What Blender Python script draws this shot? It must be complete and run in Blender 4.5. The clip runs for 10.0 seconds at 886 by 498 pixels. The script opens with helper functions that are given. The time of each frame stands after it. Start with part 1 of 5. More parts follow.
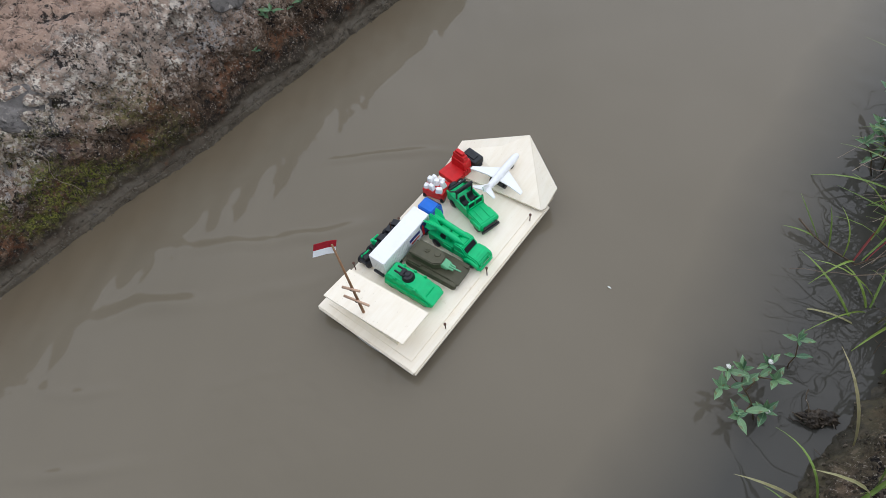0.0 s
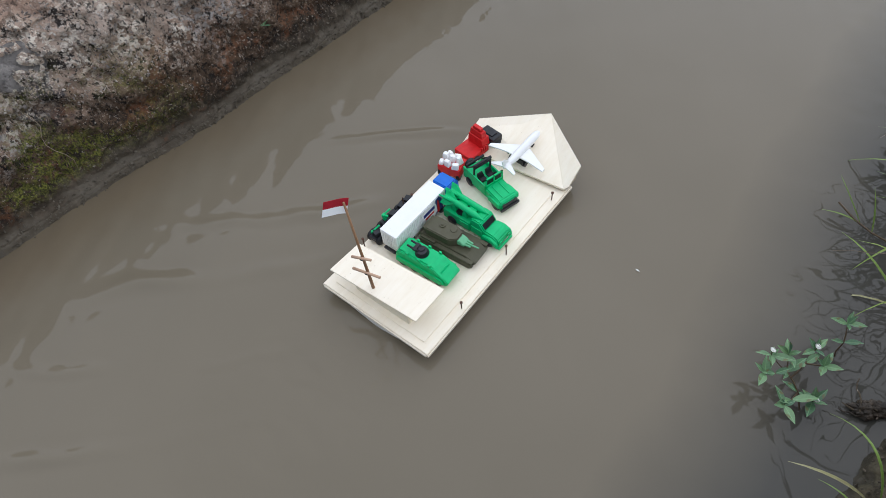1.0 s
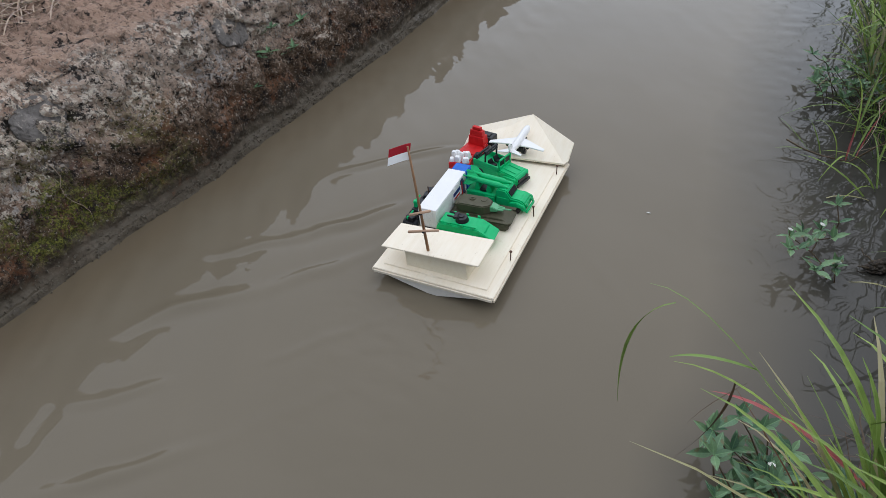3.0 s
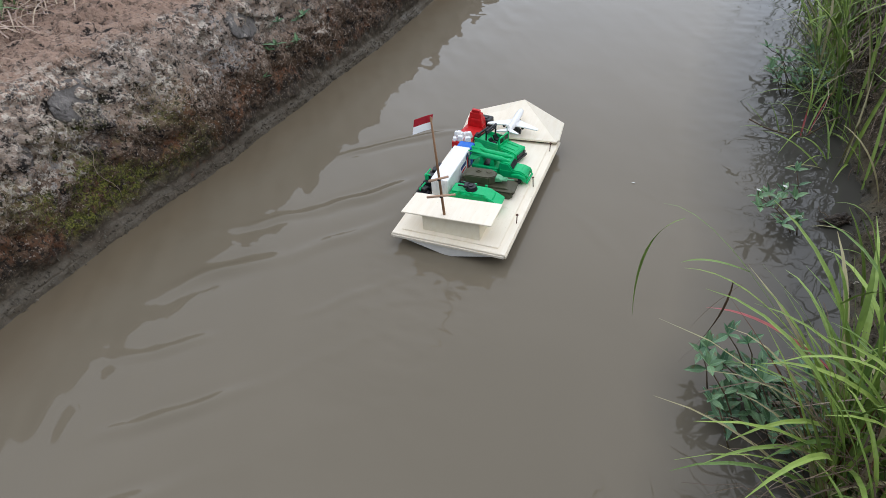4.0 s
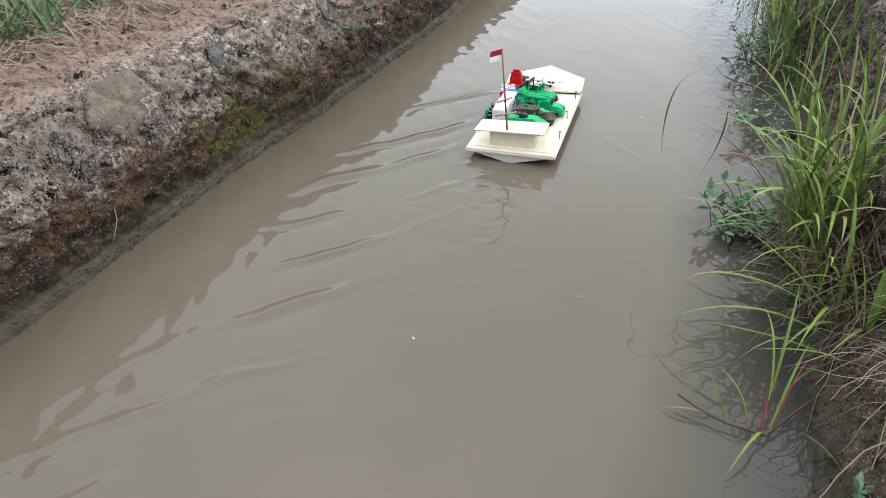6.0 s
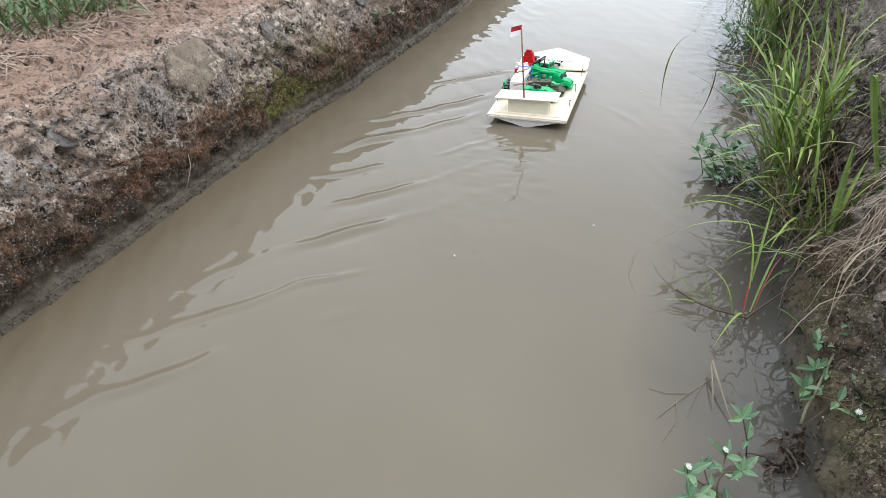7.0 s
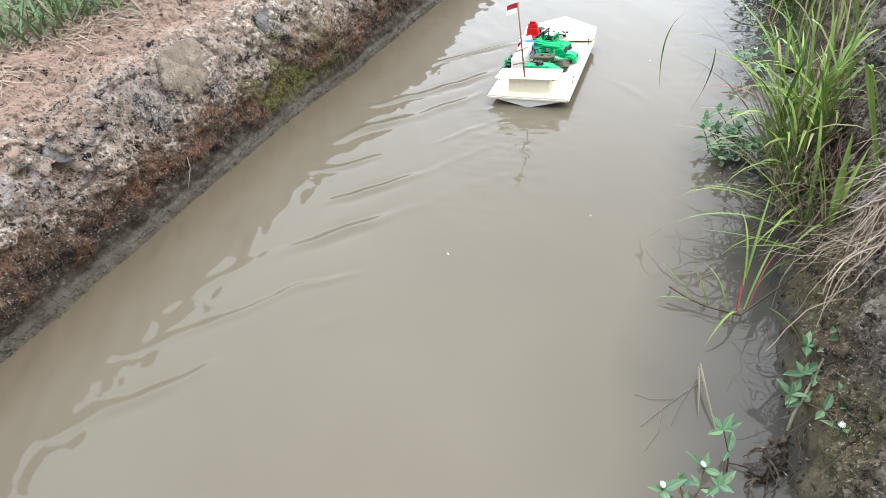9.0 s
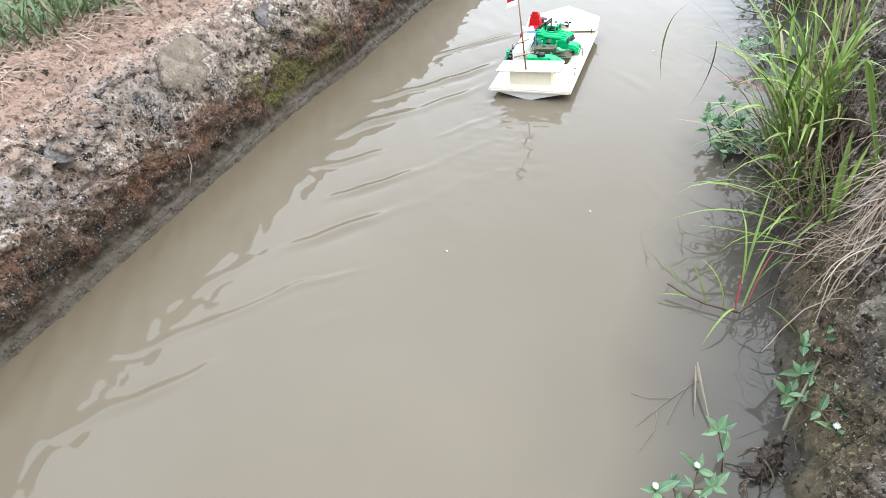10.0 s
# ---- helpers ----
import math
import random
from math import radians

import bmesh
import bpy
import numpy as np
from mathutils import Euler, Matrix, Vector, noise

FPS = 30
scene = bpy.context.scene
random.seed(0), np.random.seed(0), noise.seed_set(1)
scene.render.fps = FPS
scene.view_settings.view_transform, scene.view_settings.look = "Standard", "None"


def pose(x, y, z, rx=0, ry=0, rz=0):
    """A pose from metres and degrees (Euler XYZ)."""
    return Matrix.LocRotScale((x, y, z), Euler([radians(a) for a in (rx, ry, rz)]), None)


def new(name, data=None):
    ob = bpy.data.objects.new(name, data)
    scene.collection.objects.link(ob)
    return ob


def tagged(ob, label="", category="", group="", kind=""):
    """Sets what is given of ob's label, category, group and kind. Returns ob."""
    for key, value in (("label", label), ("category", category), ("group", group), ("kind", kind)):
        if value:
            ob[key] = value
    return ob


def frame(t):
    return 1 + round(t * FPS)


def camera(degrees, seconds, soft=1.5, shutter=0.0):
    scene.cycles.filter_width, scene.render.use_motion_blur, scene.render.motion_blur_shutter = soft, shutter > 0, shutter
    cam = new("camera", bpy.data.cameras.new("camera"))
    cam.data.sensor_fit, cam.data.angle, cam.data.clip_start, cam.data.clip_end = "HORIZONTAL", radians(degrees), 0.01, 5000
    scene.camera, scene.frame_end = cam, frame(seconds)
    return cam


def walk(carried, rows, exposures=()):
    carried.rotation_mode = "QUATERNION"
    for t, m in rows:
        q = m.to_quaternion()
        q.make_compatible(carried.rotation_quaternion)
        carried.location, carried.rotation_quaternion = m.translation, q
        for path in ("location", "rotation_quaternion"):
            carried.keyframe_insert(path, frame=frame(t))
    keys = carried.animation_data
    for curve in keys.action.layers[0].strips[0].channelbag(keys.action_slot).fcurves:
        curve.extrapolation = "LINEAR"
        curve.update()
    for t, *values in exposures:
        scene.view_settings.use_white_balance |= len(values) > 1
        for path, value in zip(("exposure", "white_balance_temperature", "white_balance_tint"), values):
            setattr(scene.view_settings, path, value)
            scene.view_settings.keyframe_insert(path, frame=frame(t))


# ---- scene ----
cam = camera(70.5, 10.0, soft=0.65)
PATH = [
    (0.0, pose(1.1874, 1.3630, 1.0430, 32.69, 4.90, 37.16)),
    (0.5, pose(1.1645, 1.3250, 1.0086, 33.57, 4.13, 37.71)),
    (1.0, pose(1.1756, 1.3072, 0.9235, 35.70, 3.94, 38.03)),
    (1.5, pose(1.1695, 1.2454, 0.8499, 38.54, 3.68, 33.97)),
    (2.0, pose(1.1594, 1.1494, 0.7995, 42.33, 4.30, 31.37)),
    (2.5, pose(1.1412, 1.0347, 0.7669, 46.85, 4.55, 28.07)),
    (4.0, pose(1.0902, 0.7577, 0.7839, 50.12, 3.12, 21.48)),
    (4.5, pose(1.0780, 0.6632, 0.8009, 50.17, 2.62, 20.90)),
    (5.0, pose(1.0733, 0.5351, 0.8094, 50.43, 1.92, 20.40)),
    (5.5, pose(1.0670, 0.4000, 0.7680, 52.85, 3.30, 19.25)),
    (7.0, pose(1.0646, -0.0749, 0.7542, 55.29, 2.29, 18.58)),
    (7.5, pose(1.0860, -0.0485, 0.7655, 54.33, 3.98, 18.77)),
    (8.0, pose(1.1024, -0.0268, 0.7822, 53.32, 4.59, 18.89)),
    (8.5, pose(1.1156, -0.0021, 0.8069, 51.95, 5.38, 19.49)),
    (9.0, pose(1.1335, 0.0095, 0.8188, 51.23, 5.97, 19.90)),
    (9.5, pose(1.1466, 0.0195, 0.8251, 50.90, 6.13, 19.88)),
    (10.0, pose(1.1525, 0.0306, 0.8329, 50.07, 6.88, 20.37)),
]
walk(cam, PATH, [(0.0, 0.14, 6180, 10), (1.0, 0.13, 6160, 10), (1.5, -0.10, 6160, 10), (2.0, -0.08, 6260, 10), (2.5, -0.07, 6270, 10), (4.0, 0.21, 6240, 10), (4.5, 0.29, 6250, 10), (5.0, 0.31, 6260, 10),
                 (5.5, 0.47, 6370, 9), (7.0, 0.83, 6390, 8), (8.0, 1.10, 6370, 8), (8.5, 1.17, 6350, 8), (9.0, 1.29, 6320, 8), (9.5, 1.33, 6280, 8), (10.0, 1.43, 6240, 8)])

# ---- light: a bright overcast sky ----
SUN_ELEVATION, SUN_TURN = 52, 12
world = bpy.data.worlds.new("overcast")
scene.world = world
world.use_nodes = True
wn = world.node_tree
sky = wn.nodes.new("ShaderNodeTexSky")
sky.sky_type, sky.sun_disc = "NISHITA", False
sky.sun_elevation, sky.sun_rotation = radians(SUN_ELEVATION), radians(SUN_TURN)
sky.dust_density, sky.air_density = 0.4, 1.0
soft_sky = wn.nodes.new("ShaderNodeHueSaturation")
soft_sky.inputs["Saturation"].default_value = 0.75
wn.links.new(sky.outputs[0], soft_sky.inputs["Color"])
background = wn.nodes["Background"]
background.inputs["Strength"].default_value = 0.08
wn.links.new(soft_sky.outputs[0], background.inputs["Color"])

sun_data = bpy.data.lights.new("sun", "SUN")
sun_data.energy, sun_data.angle, sun_data.color = 3.1, radians(170), (0.985, 0.990, 1.0)
sun = new("sun", sun_data)
sun.matrix_world = Matrix.Rotation(radians(-SUN_TURN), 4, "Z") @ Matrix.Rotation(radians(SUN_ELEVATION - 90), 4, "X")


# ---- materials ----
class Paint:
    """A principled material with a few node shortcuts."""

    def __init__(self, name, roughness=0.6, metallic=0.0, ior=1.45):
        self.m = bpy.data.materials.new(name)
        self.m.use_nodes = True
        self.t = self.m.node_tree
        self.b = self.t.nodes["Principled BSDF"]
        self.b.inputs["Roughness"].default_value = roughness
        self.b.inputs["Metallic"].default_value = metallic
        self.b.inputs["IOR"].default_value = ior
        self.geo = self.t.nodes.new("ShaderNodeNewGeometry")
        self.tex = self.t.nodes.new("ShaderNodeTexCoord")
        self.place = self.tex.outputs["Object"]

    def link(self, a, b):
        self.t.links.new(a, b)

    def noise(self, scale, detail=4.0, rough=0.55, stretch=None, world=False):
        n = self.t.nodes.new("ShaderNodeTexNoise")
        n.inputs["Scale"].default_value, n.inputs["Detail"].default_value = scale, detail
        n.inputs["Roughness"].default_value = rough
        source = self.geo.outputs["Position"] if world else self.place
        if stretch:
            mp = self.t.nodes.new("ShaderNodeMapping")
            mp.inputs["Scale"].default_value = stretch
            self.link(source, mp.inputs["Vector"])
            source = mp.outputs[0]
        self.link(source, n.inputs["Vector"])
        return n.outputs["Fac"]

    def cells(self, scale, world=False, feature="F1"):
        n = self.t.nodes.new("ShaderNodeTexVoronoi")
        n.feature = feature
        n.inputs["Scale"].default_value = scale
        self.link(self.geo.outputs["Position"] if world else self.place, n.inputs["Vector"])
        return n.outputs["Distance"]

    def axis(self, i):
        n = self.t.nodes.new("ShaderNodeSeparateXYZ")
        self.link(self.geo.outputs["Position"], n.inputs[0])
        return n.outputs[i]

    def math(self, op, a, b=0.0, c=0.0, clamp=False):
        n = self.t.nodes.new("ShaderNodeMath")
        n.operation, n.use_clamp = op, clamp
        for k, v in enumerate((a, b, c)):
            if isinstance(v, (int, float)):
                n.inputs[k].default_value = v
            else:
                self.link(v, n.inputs[k])
        return n.outputs[0]

    def span(self, v, a, b, lo=0.0, hi=1.0):
        n = self.t.nodes.new("ShaderNodeMapRange")
        for k, x in enumerate((a, b, lo, hi)):
            n.inputs[k + 1].default_value = x
        self.link(v, n.inputs[0])
        return n.outputs[0]

    def ramp(self, fac, stops):
        n = self.t.nodes.new("ShaderNodeValToRGB")
        e = n.color_ramp.elements
        while len(e) < len(stops):
            e.new(0.5)
        for el, (at, col) in zip(e, stops):
            el.position, el.color = at, (*col, 1)
        self.link(fac, n.inputs[0])
        return n.outputs[0]

    def mix(self, fac, a, b, blend="MIX"):
        n = self.t.nodes.new("ShaderNodeMix")
        n.data_type, n.blend_type = "RGBA", blend
        for sock, v in ((n.inputs[0], fac), (n.inputs[6], a), (n.inputs[7], b)):
            if isinstance(v, tuple):
                sock.default_value = (*v, 1)
            elif isinstance(v, (int, float)):
                sock.default_value = v
            else:
                self.link(v, sock)
        return n.outputs[2]

    def colour(self, v):
        if isinstance(v, tuple):
            self.b.inputs["Base Color"].default_value = (*v, 1)
        else:
            self.link(v, self.b.inputs["Base Color"])
        return self

    def rough(self, v):
        self.link(v, self.b.inputs["Roughness"])
        return self

    def bump(self, height, strength=0.4, distance=0.002):
        n = self.t.nodes.new("ShaderNodeBump")
        n.inputs["Strength"].default_value, n.inputs["Distance"].default_value = strength, distance
        self.link(height, n.inputs["Height"])
        self.link(n.outputs[0], self.b.inputs["Normal"])
        return self

    def random(self):
        return self.t.nodes.new("ShaderNodeObjectInfo").outputs["Random"]

    def island(self):
        return self.geo.outputs["Random Per Island"]


def plastic(name, colour, dark=0.75, roughness=0.35):
    p = Paint(name, roughness)
    n = p.noise(60, 3)
    p.colour(p.mix(p.span(n, 0.35, 0.7), colour, tuple(c * dark for c in colour)))
    p.rough(p.span(p.noise(140, 2), 0.3, 0.7, roughness - 0.08, roughness + 0.15))
    p.bump(p.noise(400, 2), 0.08, 0.0004)
    return p.m


def plywood(name, tone):
    p = Paint(name, 0.7)
    grain = p.noise(18, 5, 0.6, stretch=(6.0, 0.7, 4.0))
    fine = p.noise(90, 3, 0.6, stretch=(8.0, 0.5, 4.0))
    blot = p.noise(9, 3)
    c = p.mix(p.span(grain, 0.35, 0.7), tone, tuple(t * k for t, k in zip(tone, (0.95, 0.93, 0.89))))
    c = p.mix(p.span(fine, 0.55, 0.75, 0, 0.14), c, tuple(t * k for t, k in zip(tone, (0.78, 0.7, 0.58))))
    c = p.mix(p.span(blot, 0.5, 0.75, 0, 0.3), c, tuple(t * k for t, k in zip(tone, (0.85, 0.8, 0.7))))
    # splashes and damp marks left by the canal water
    damp = p.math("MULTIPLY", p.span(p.noise(26, 6, 0.7), 0.58, 0.66), p.span(p.noise(6, 2), 0.45, 0.6))
    c = p.mix(p.math("MULTIPLY", damp, 0.25), c, tuple(t * k for t, k in zip(tone, (0.62, 0.52, 0.38))))
    speck = p.span(p.noise(230, 3, 0.7), 0.68, 0.72, 0, 0.6)
    c = p.mix(speck, c, tuple(t * k for t, k in zip(tone, (0.45, 0.36, 0.26))))
    p.colour(c).bump(fine, 0.15, 0.0006)
    return p.m


def bank_paint(name, stops, moss, crust, moss_amount=0.85):
    """Weathered mortar: bands of silt, rust-brown algae and pale lichen laid down by the changing water level."""
    p = Paint(name, 0.9)

    def grain(scale, shift, detail=3.0, rough=0.6):
        n = p.t.nodes.new("ShaderNodeTexNoise")
        n.inputs["Scale"].default_value, n.inputs["Detail"].default_value, n.inputs["Roughness"].default_value = scale, detail, rough
        mp = p.t.nodes.new("ShaderNodeMapping")
        mp.inputs["Location"].default_value = (shift, shift * 0.7, -shift)
        p.link(p.geo.outputs["Position"], mp.inputs["Vector"])
        p.link(mp.outputs[0], n.inputs["Vector"])
        return n.outputs["Fac"]

    def lay(c, mask, colour, amount=1.0):
        return p.mix(p.math("MULTIPLY", mask, amount), c, colour)

    z = p.axis(2)
    big, mid = grain(4.5, 0.0, 4), grain(24, 1.0, 4, 0.65)
    flake, crumb, fine = grain(85, 2.0, 5, 0.68), grain(95, 3.0, 5, 0.68), grain(240, 4.0, 2)
    level = p.math("ADD", z, p.math("MULTIPLY", p.math("SUBTRACT", big, 0.5), 0.17))
    level = p.math("ADD", level, p.math("MULTIPLY", p.math("SUBTRACT", mid, 0.5), 0.13))
    level = p.math("ADD", level, p.math("MULTIPLY", p.math("SUBTRACT", flake, 0.5), 0.06))
    c = p.ramp(p.span(level, -0.02, 0.42), stops)
    # tan and umber mottling
    worn = p.span(z, 0.02, 0.06, 0.15, 1.0)
    c = lay(c, p.math("MULTIPLY", worn, p.span(grain(60, 5.0), 0.52, 0.62, 0.0, 0.4)), p.mix(0.5, c, (0.60, 0.44, 0.32)))
    c = lay(c, p.math("MULTIPLY", worn, p.span(grain(50, 6.0), 0.49, 0.39, 0.0, 0.65)), p.mix(0.75, c, (0.03, 0.018, 0.012)))
    # three kinds of lichen in patches of their own, broken into flakes
    upper = p.math("MULTIPLY", p.span(level, 0.12, 0.18), p.math("MULTIPLY", p.span(level, 0.38, 0.31), p.span(z, 0.338, 0.315)))
    tint = p.mix(p.span(grain(7.0, 7.0), 0.5, 0.56), (0.86, 0.77, 0.65), (0.42, 0.39, 0.365))
    tint = p.mix(p.span(grain(8.5, 8.0), 0.55, 0.61), tint, (0.52, 0.40, 0.30))
    patch = p.span(grain(9, 9.0, 6, 0.65), 0.44, 0.54, 0.10, 1.0)
    pale = p.math("MULTIPLY", p.math("MULTIPLY", upper, patch), p.span(flake, 0.495, 0.54))
    c = lay(c, pale, tint, crust)
    # blue-black algae
    stain = p.math("MULTIPLY", p.span(grain(6.3, 10.0, 5, 0.65), 0.55, 0.62), upper)
    c = lay(c, p.math("MULTIPLY", stain, p.span(fine, 0.62, 0.5)), (0.045, 0.045, 0.056), 0.85)
    # shade painted near black in flake gaps and pits; pale specks of sand
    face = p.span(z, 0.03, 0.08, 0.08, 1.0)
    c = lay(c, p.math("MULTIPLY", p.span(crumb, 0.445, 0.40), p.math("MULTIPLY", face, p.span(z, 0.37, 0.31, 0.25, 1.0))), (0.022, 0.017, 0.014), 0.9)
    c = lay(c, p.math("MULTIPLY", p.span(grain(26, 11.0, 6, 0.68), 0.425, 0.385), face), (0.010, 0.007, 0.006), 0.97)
    c = lay(c, p.math("MULTIPLY", p.span(grain(190, 12.0, 2), 0.61, 0.65), p.math("MULTIPLY", p.span(z, 0.03, 0.08), p.span(z, 0.35, 0.32, 0.25, 1.0))), (0.70, 0.60, 0.50), 0.5)
    rust = p.math("MULTIPLY", p.span(grain(13, 13.0, 4, 0.65), 0.50, 0.60), p.math("MULTIPLY", p.span(level, 0.04, 0.08), p.span(level, 0.2, 0.13)))
    c = lay(c, p.math("MULTIPLY", rust, p.span(crumb, 0.42, 0.52)), (0.26, 0.100, 0.042), 0.65 * crust)
    if moss:
        y = p.axis(1)
        m = p.math("MULTIPLY", p.span(y, moss[0], moss[0] + 0.12), p.span(y, moss[1], moss[1] - 0.25))
        m = p.math("MULTIPLY", m, p.math("MULTIPLY", p.span(z, 0.03, 0.06), p.span(z, 0.27, 0.15)))
        m = p.math("MULTIPLY", m, p.math("MULTIPLY", p.span(grain(9, 14.0, 5), 0.42, 0.54), p.span(grain(110, 15.0), 0.40, 0.50)))
        c = lay(c, m, p.mix(p.span(fine, 0.40, 0.60), (0.06, 0.070, 0.012), (0.25, 0.25, 0.042)), moss_amount)
    p.colour(c)
    h = p.math("ADD", p.math("MULTIPLY", fine, 0.3), p.math("MULTIPLY", mid, 1.0))
    h = p.math("ADD", h, p.math("ADD", p.math("MULTIPLY", crumb, 0.9), p.math("MULTIPLY", flake, 0.7)))
    h = p.math("MULTIPLY", h, p.span(z, 0.02, 0.08, 0.22, 1.0))
    p.bump(h, 1.0, 0.012)
    p.rough(p.span(level, 0.0, 0.06, 0.5, 0.95))
    return p.m


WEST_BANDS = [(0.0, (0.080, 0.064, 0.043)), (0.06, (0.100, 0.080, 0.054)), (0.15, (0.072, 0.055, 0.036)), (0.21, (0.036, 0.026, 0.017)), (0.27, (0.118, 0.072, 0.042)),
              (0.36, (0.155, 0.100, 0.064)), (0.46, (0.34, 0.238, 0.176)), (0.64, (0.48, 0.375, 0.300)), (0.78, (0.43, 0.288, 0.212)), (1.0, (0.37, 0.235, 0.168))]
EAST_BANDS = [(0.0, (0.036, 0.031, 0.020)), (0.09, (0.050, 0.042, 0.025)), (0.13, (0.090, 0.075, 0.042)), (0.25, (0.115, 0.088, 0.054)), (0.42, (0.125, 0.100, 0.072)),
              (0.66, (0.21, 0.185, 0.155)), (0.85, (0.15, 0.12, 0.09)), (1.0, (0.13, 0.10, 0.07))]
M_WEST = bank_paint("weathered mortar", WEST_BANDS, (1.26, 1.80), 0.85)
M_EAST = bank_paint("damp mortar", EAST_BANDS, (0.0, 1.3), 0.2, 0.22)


def soil_paint():
    p = Paint("dry soil", 0.95)
    a, b = p.noise(9, 6, 0.65, world=True), p.noise(70, 5, 0.7, world=True)
    c = p.ramp(a, [(0.3, (0.17, 0.098, 0.064)), (0.55, (0.29, 0.178, 0.122)), (0.75, (0.36, 0.24, 0.17))])
    c = p.mix(p.span(b, 0.5, 0.7, 0, 0.6), c, (0.36, 0.29, 0.22))
    p.colour(c).bump(p.math("ADD", a, b), 0.7, 0.01)
    return p.m


def water_paint():
    p = Paint("muddy water", 0.008, ior=1.33)
    a = p.noise(1.3, 3, world=True)
    c = p.mix(p.span(a, 0.35, 0.65), (0.161, 0.136, 0.097), (0.182, 0.154, 0.112))
    # darker water colour painted along the east bank, where its shade falls
    toward_bank = p.math("ADD", p.axis(0), p.math("MULTIPLY", p.math("SUBTRACT", p.noise(2.0, 3, world=True), 0.5), 0.2))
    c = p.mix(p.span(toward_bank, 1.10, 1.31, 0.0, 0.80), c, (0.046, 0.048, 0.046))
    # the silt bottom shows brown through the shallows at the mortar wall
    shallow = p.math("ADD", p.math("SUBTRACT", p.axis(0), p.math("MULTIPLY", p.axis(1), 0.048)), p.math("MULTIPLY", p.math("SUBTRACT", p.noise(7.0, 5, world=True), 0.5), 0.16))
    c = p.mix(p.span(shallow, 0.14, 0.02, 0.0, 0.6), c, (0.140, 0.104, 0.064))
    p.colour(c)
    p.bump(p.noise(14, 2, 0.4, world=True), 0.04, 0.01)
    return p.m


def leaf_paint(name, young, old, dry=None, single=False):
    p = Paint(name, 0.5)
    v = p.random() if single else p.island()
    c = p.mix(v, young, old)
    c = p.mix(p.span(p.noise(40, 3), 0.45, 0.7, 0, 0.4), c, tuple(x * 0.6 for x in old))
    if dry:
        c = p.mix(p.span(v, 0.87, 0.93), c, dry)
    if single:
        # a pale midrib, side veins and chewed brown spots
        n = p.t.nodes.new("ShaderNodeSeparateXYZ")
        p.link(p.place, n.inputs[0])
        across = p.math("ABSOLUTE", n.outputs[1])
        vein = p.math("SINE", p.math("MULTIPLY", p.math("ADD", n.outputs[0], p.math("MULTIPLY", across, -0.8)), 1500.0))
        c = p.mix(p.math("MULTIPLY", p.span(vein, 0.6, 0.95), 0.07), c, tuple(x * 1.9 for x in young))
        c = p.mix(p.span(across, 0.0006, 0.0002, 0, 0.4), c, tuple(x * 1.7 for x in young))
        c = p.mix(p.span(p.noise(75, 3), 0.64, 0.70, 0, 0.7), c, (0.16, 0.12, 0.05))
    p.colour(c)
    p.b.inputs["Subsurface Weight"].default_value = 0.15
    p.b.inputs["Subsurface Radius"].default_value = (0.003, 0.004, 0.001)
    p.bump(p.noise(120, 2, stretch=(1, 1, 0.15)), 0.15, 0.001)
    return p.m


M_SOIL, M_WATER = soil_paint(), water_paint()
M_PLY = plywood("pale plywood", (0.96, 0.875, 0.725))
M_PLY_EDGE = plywood("plywood edge", (0.62, 0.52, 0.38))
M_BAMBOO = plywood("split bamboo", (0.30, 0.165, 0.085))
M_CREAM = plywood("cream foam board", (0.90, 0.83, 0.66))
M_YARD = plywood("pale stick", (0.58, 0.38, 0.26))
M_HULL = plastic("grey painted board", (0.92, 0.88, 0.80), 0.92, 0.6)
M_GREEN = plastic("green plastic", (0.004, 0.54, 0.18), 0.85, 0.5)
M_MINT = plastic("mint plastic", (0.16, 0.50, 0.26))
M_OLIVE = plastic("olive plastic", (0.092, 0.086, 0.050), 0.8, 0.55)
M_BLACK = plastic("black plastic", (0.012, 0.013, 0.017), 0.7, 0.4)
M_RED = plastic("red plastic", (0.66, 0.010, 0.012), 0.8, 0.5)
M_BLUE = plastic("blue plastic", (0.008, 0.15, 0.64), 0.85, 0.5)
M_NAVY = plastic("navy print", (0.02, 0.03, 0.2))
M_WHITE = plastic("white plastic", (0.90, 0.90, 0.89), 0.96)
M_CLOTH_RED = plastic("red paper", (0.42, 0.012, 0.025), 0.8, 0.8)
M_CLOTH_WHITE = plastic("white paper", (0.93, 0.93, 0.92), 0.97, 0.8)
M_RUST = plastic("rusty iron", (0.10, 0.045, 0.028), 0.5, 0.7)
M_BLADE = leaf_paint("grass blade", (0.31, 0.42, 0.085), (0.10, 0.185, 0.040), (0.36, 0.32, 0.17))
# grass colours darkened to paint the shade between blades
M_SHADE = leaf_paint("shade-dark grass", (0.06, 0.12, 0.03), (0.03, 0.06, 0.016), (0.12, 0.09, 0.045))
M_FIELD = leaf_paint("field grass", (0.17, 0.25, 0.10), (0.11, 0.18, 0.08), (0.30, 0.24, 0.13))
M_LEAF = leaf_paint("herb leaf", (0.19, 0.315, 0.155), (0.065, 0.145, 0.08), single=True)
M_DEAD = leaf_paint("withered leaf", (0.15, 0.10, 0.06), (0.06, 0.04, 0.024))
M_STRAW = leaf_paint("dry straw", (0.46, 0.37, 0.27), (0.24, 0.175, 0.125))
M_HAY = leaf_paint("reddish straw", (0.50, 0.38, 0.28), (0.24, 0.145, 0.10))
M_REDSTEM = leaf_paint("red-brown stem", (0.22, 0.10, 0.05), (0.13, 0.05, 0.03))
M_STEM = leaf_paint("brown stem", (0.12, 0.09, 0.05), (0.10, 0.05, 0.03))
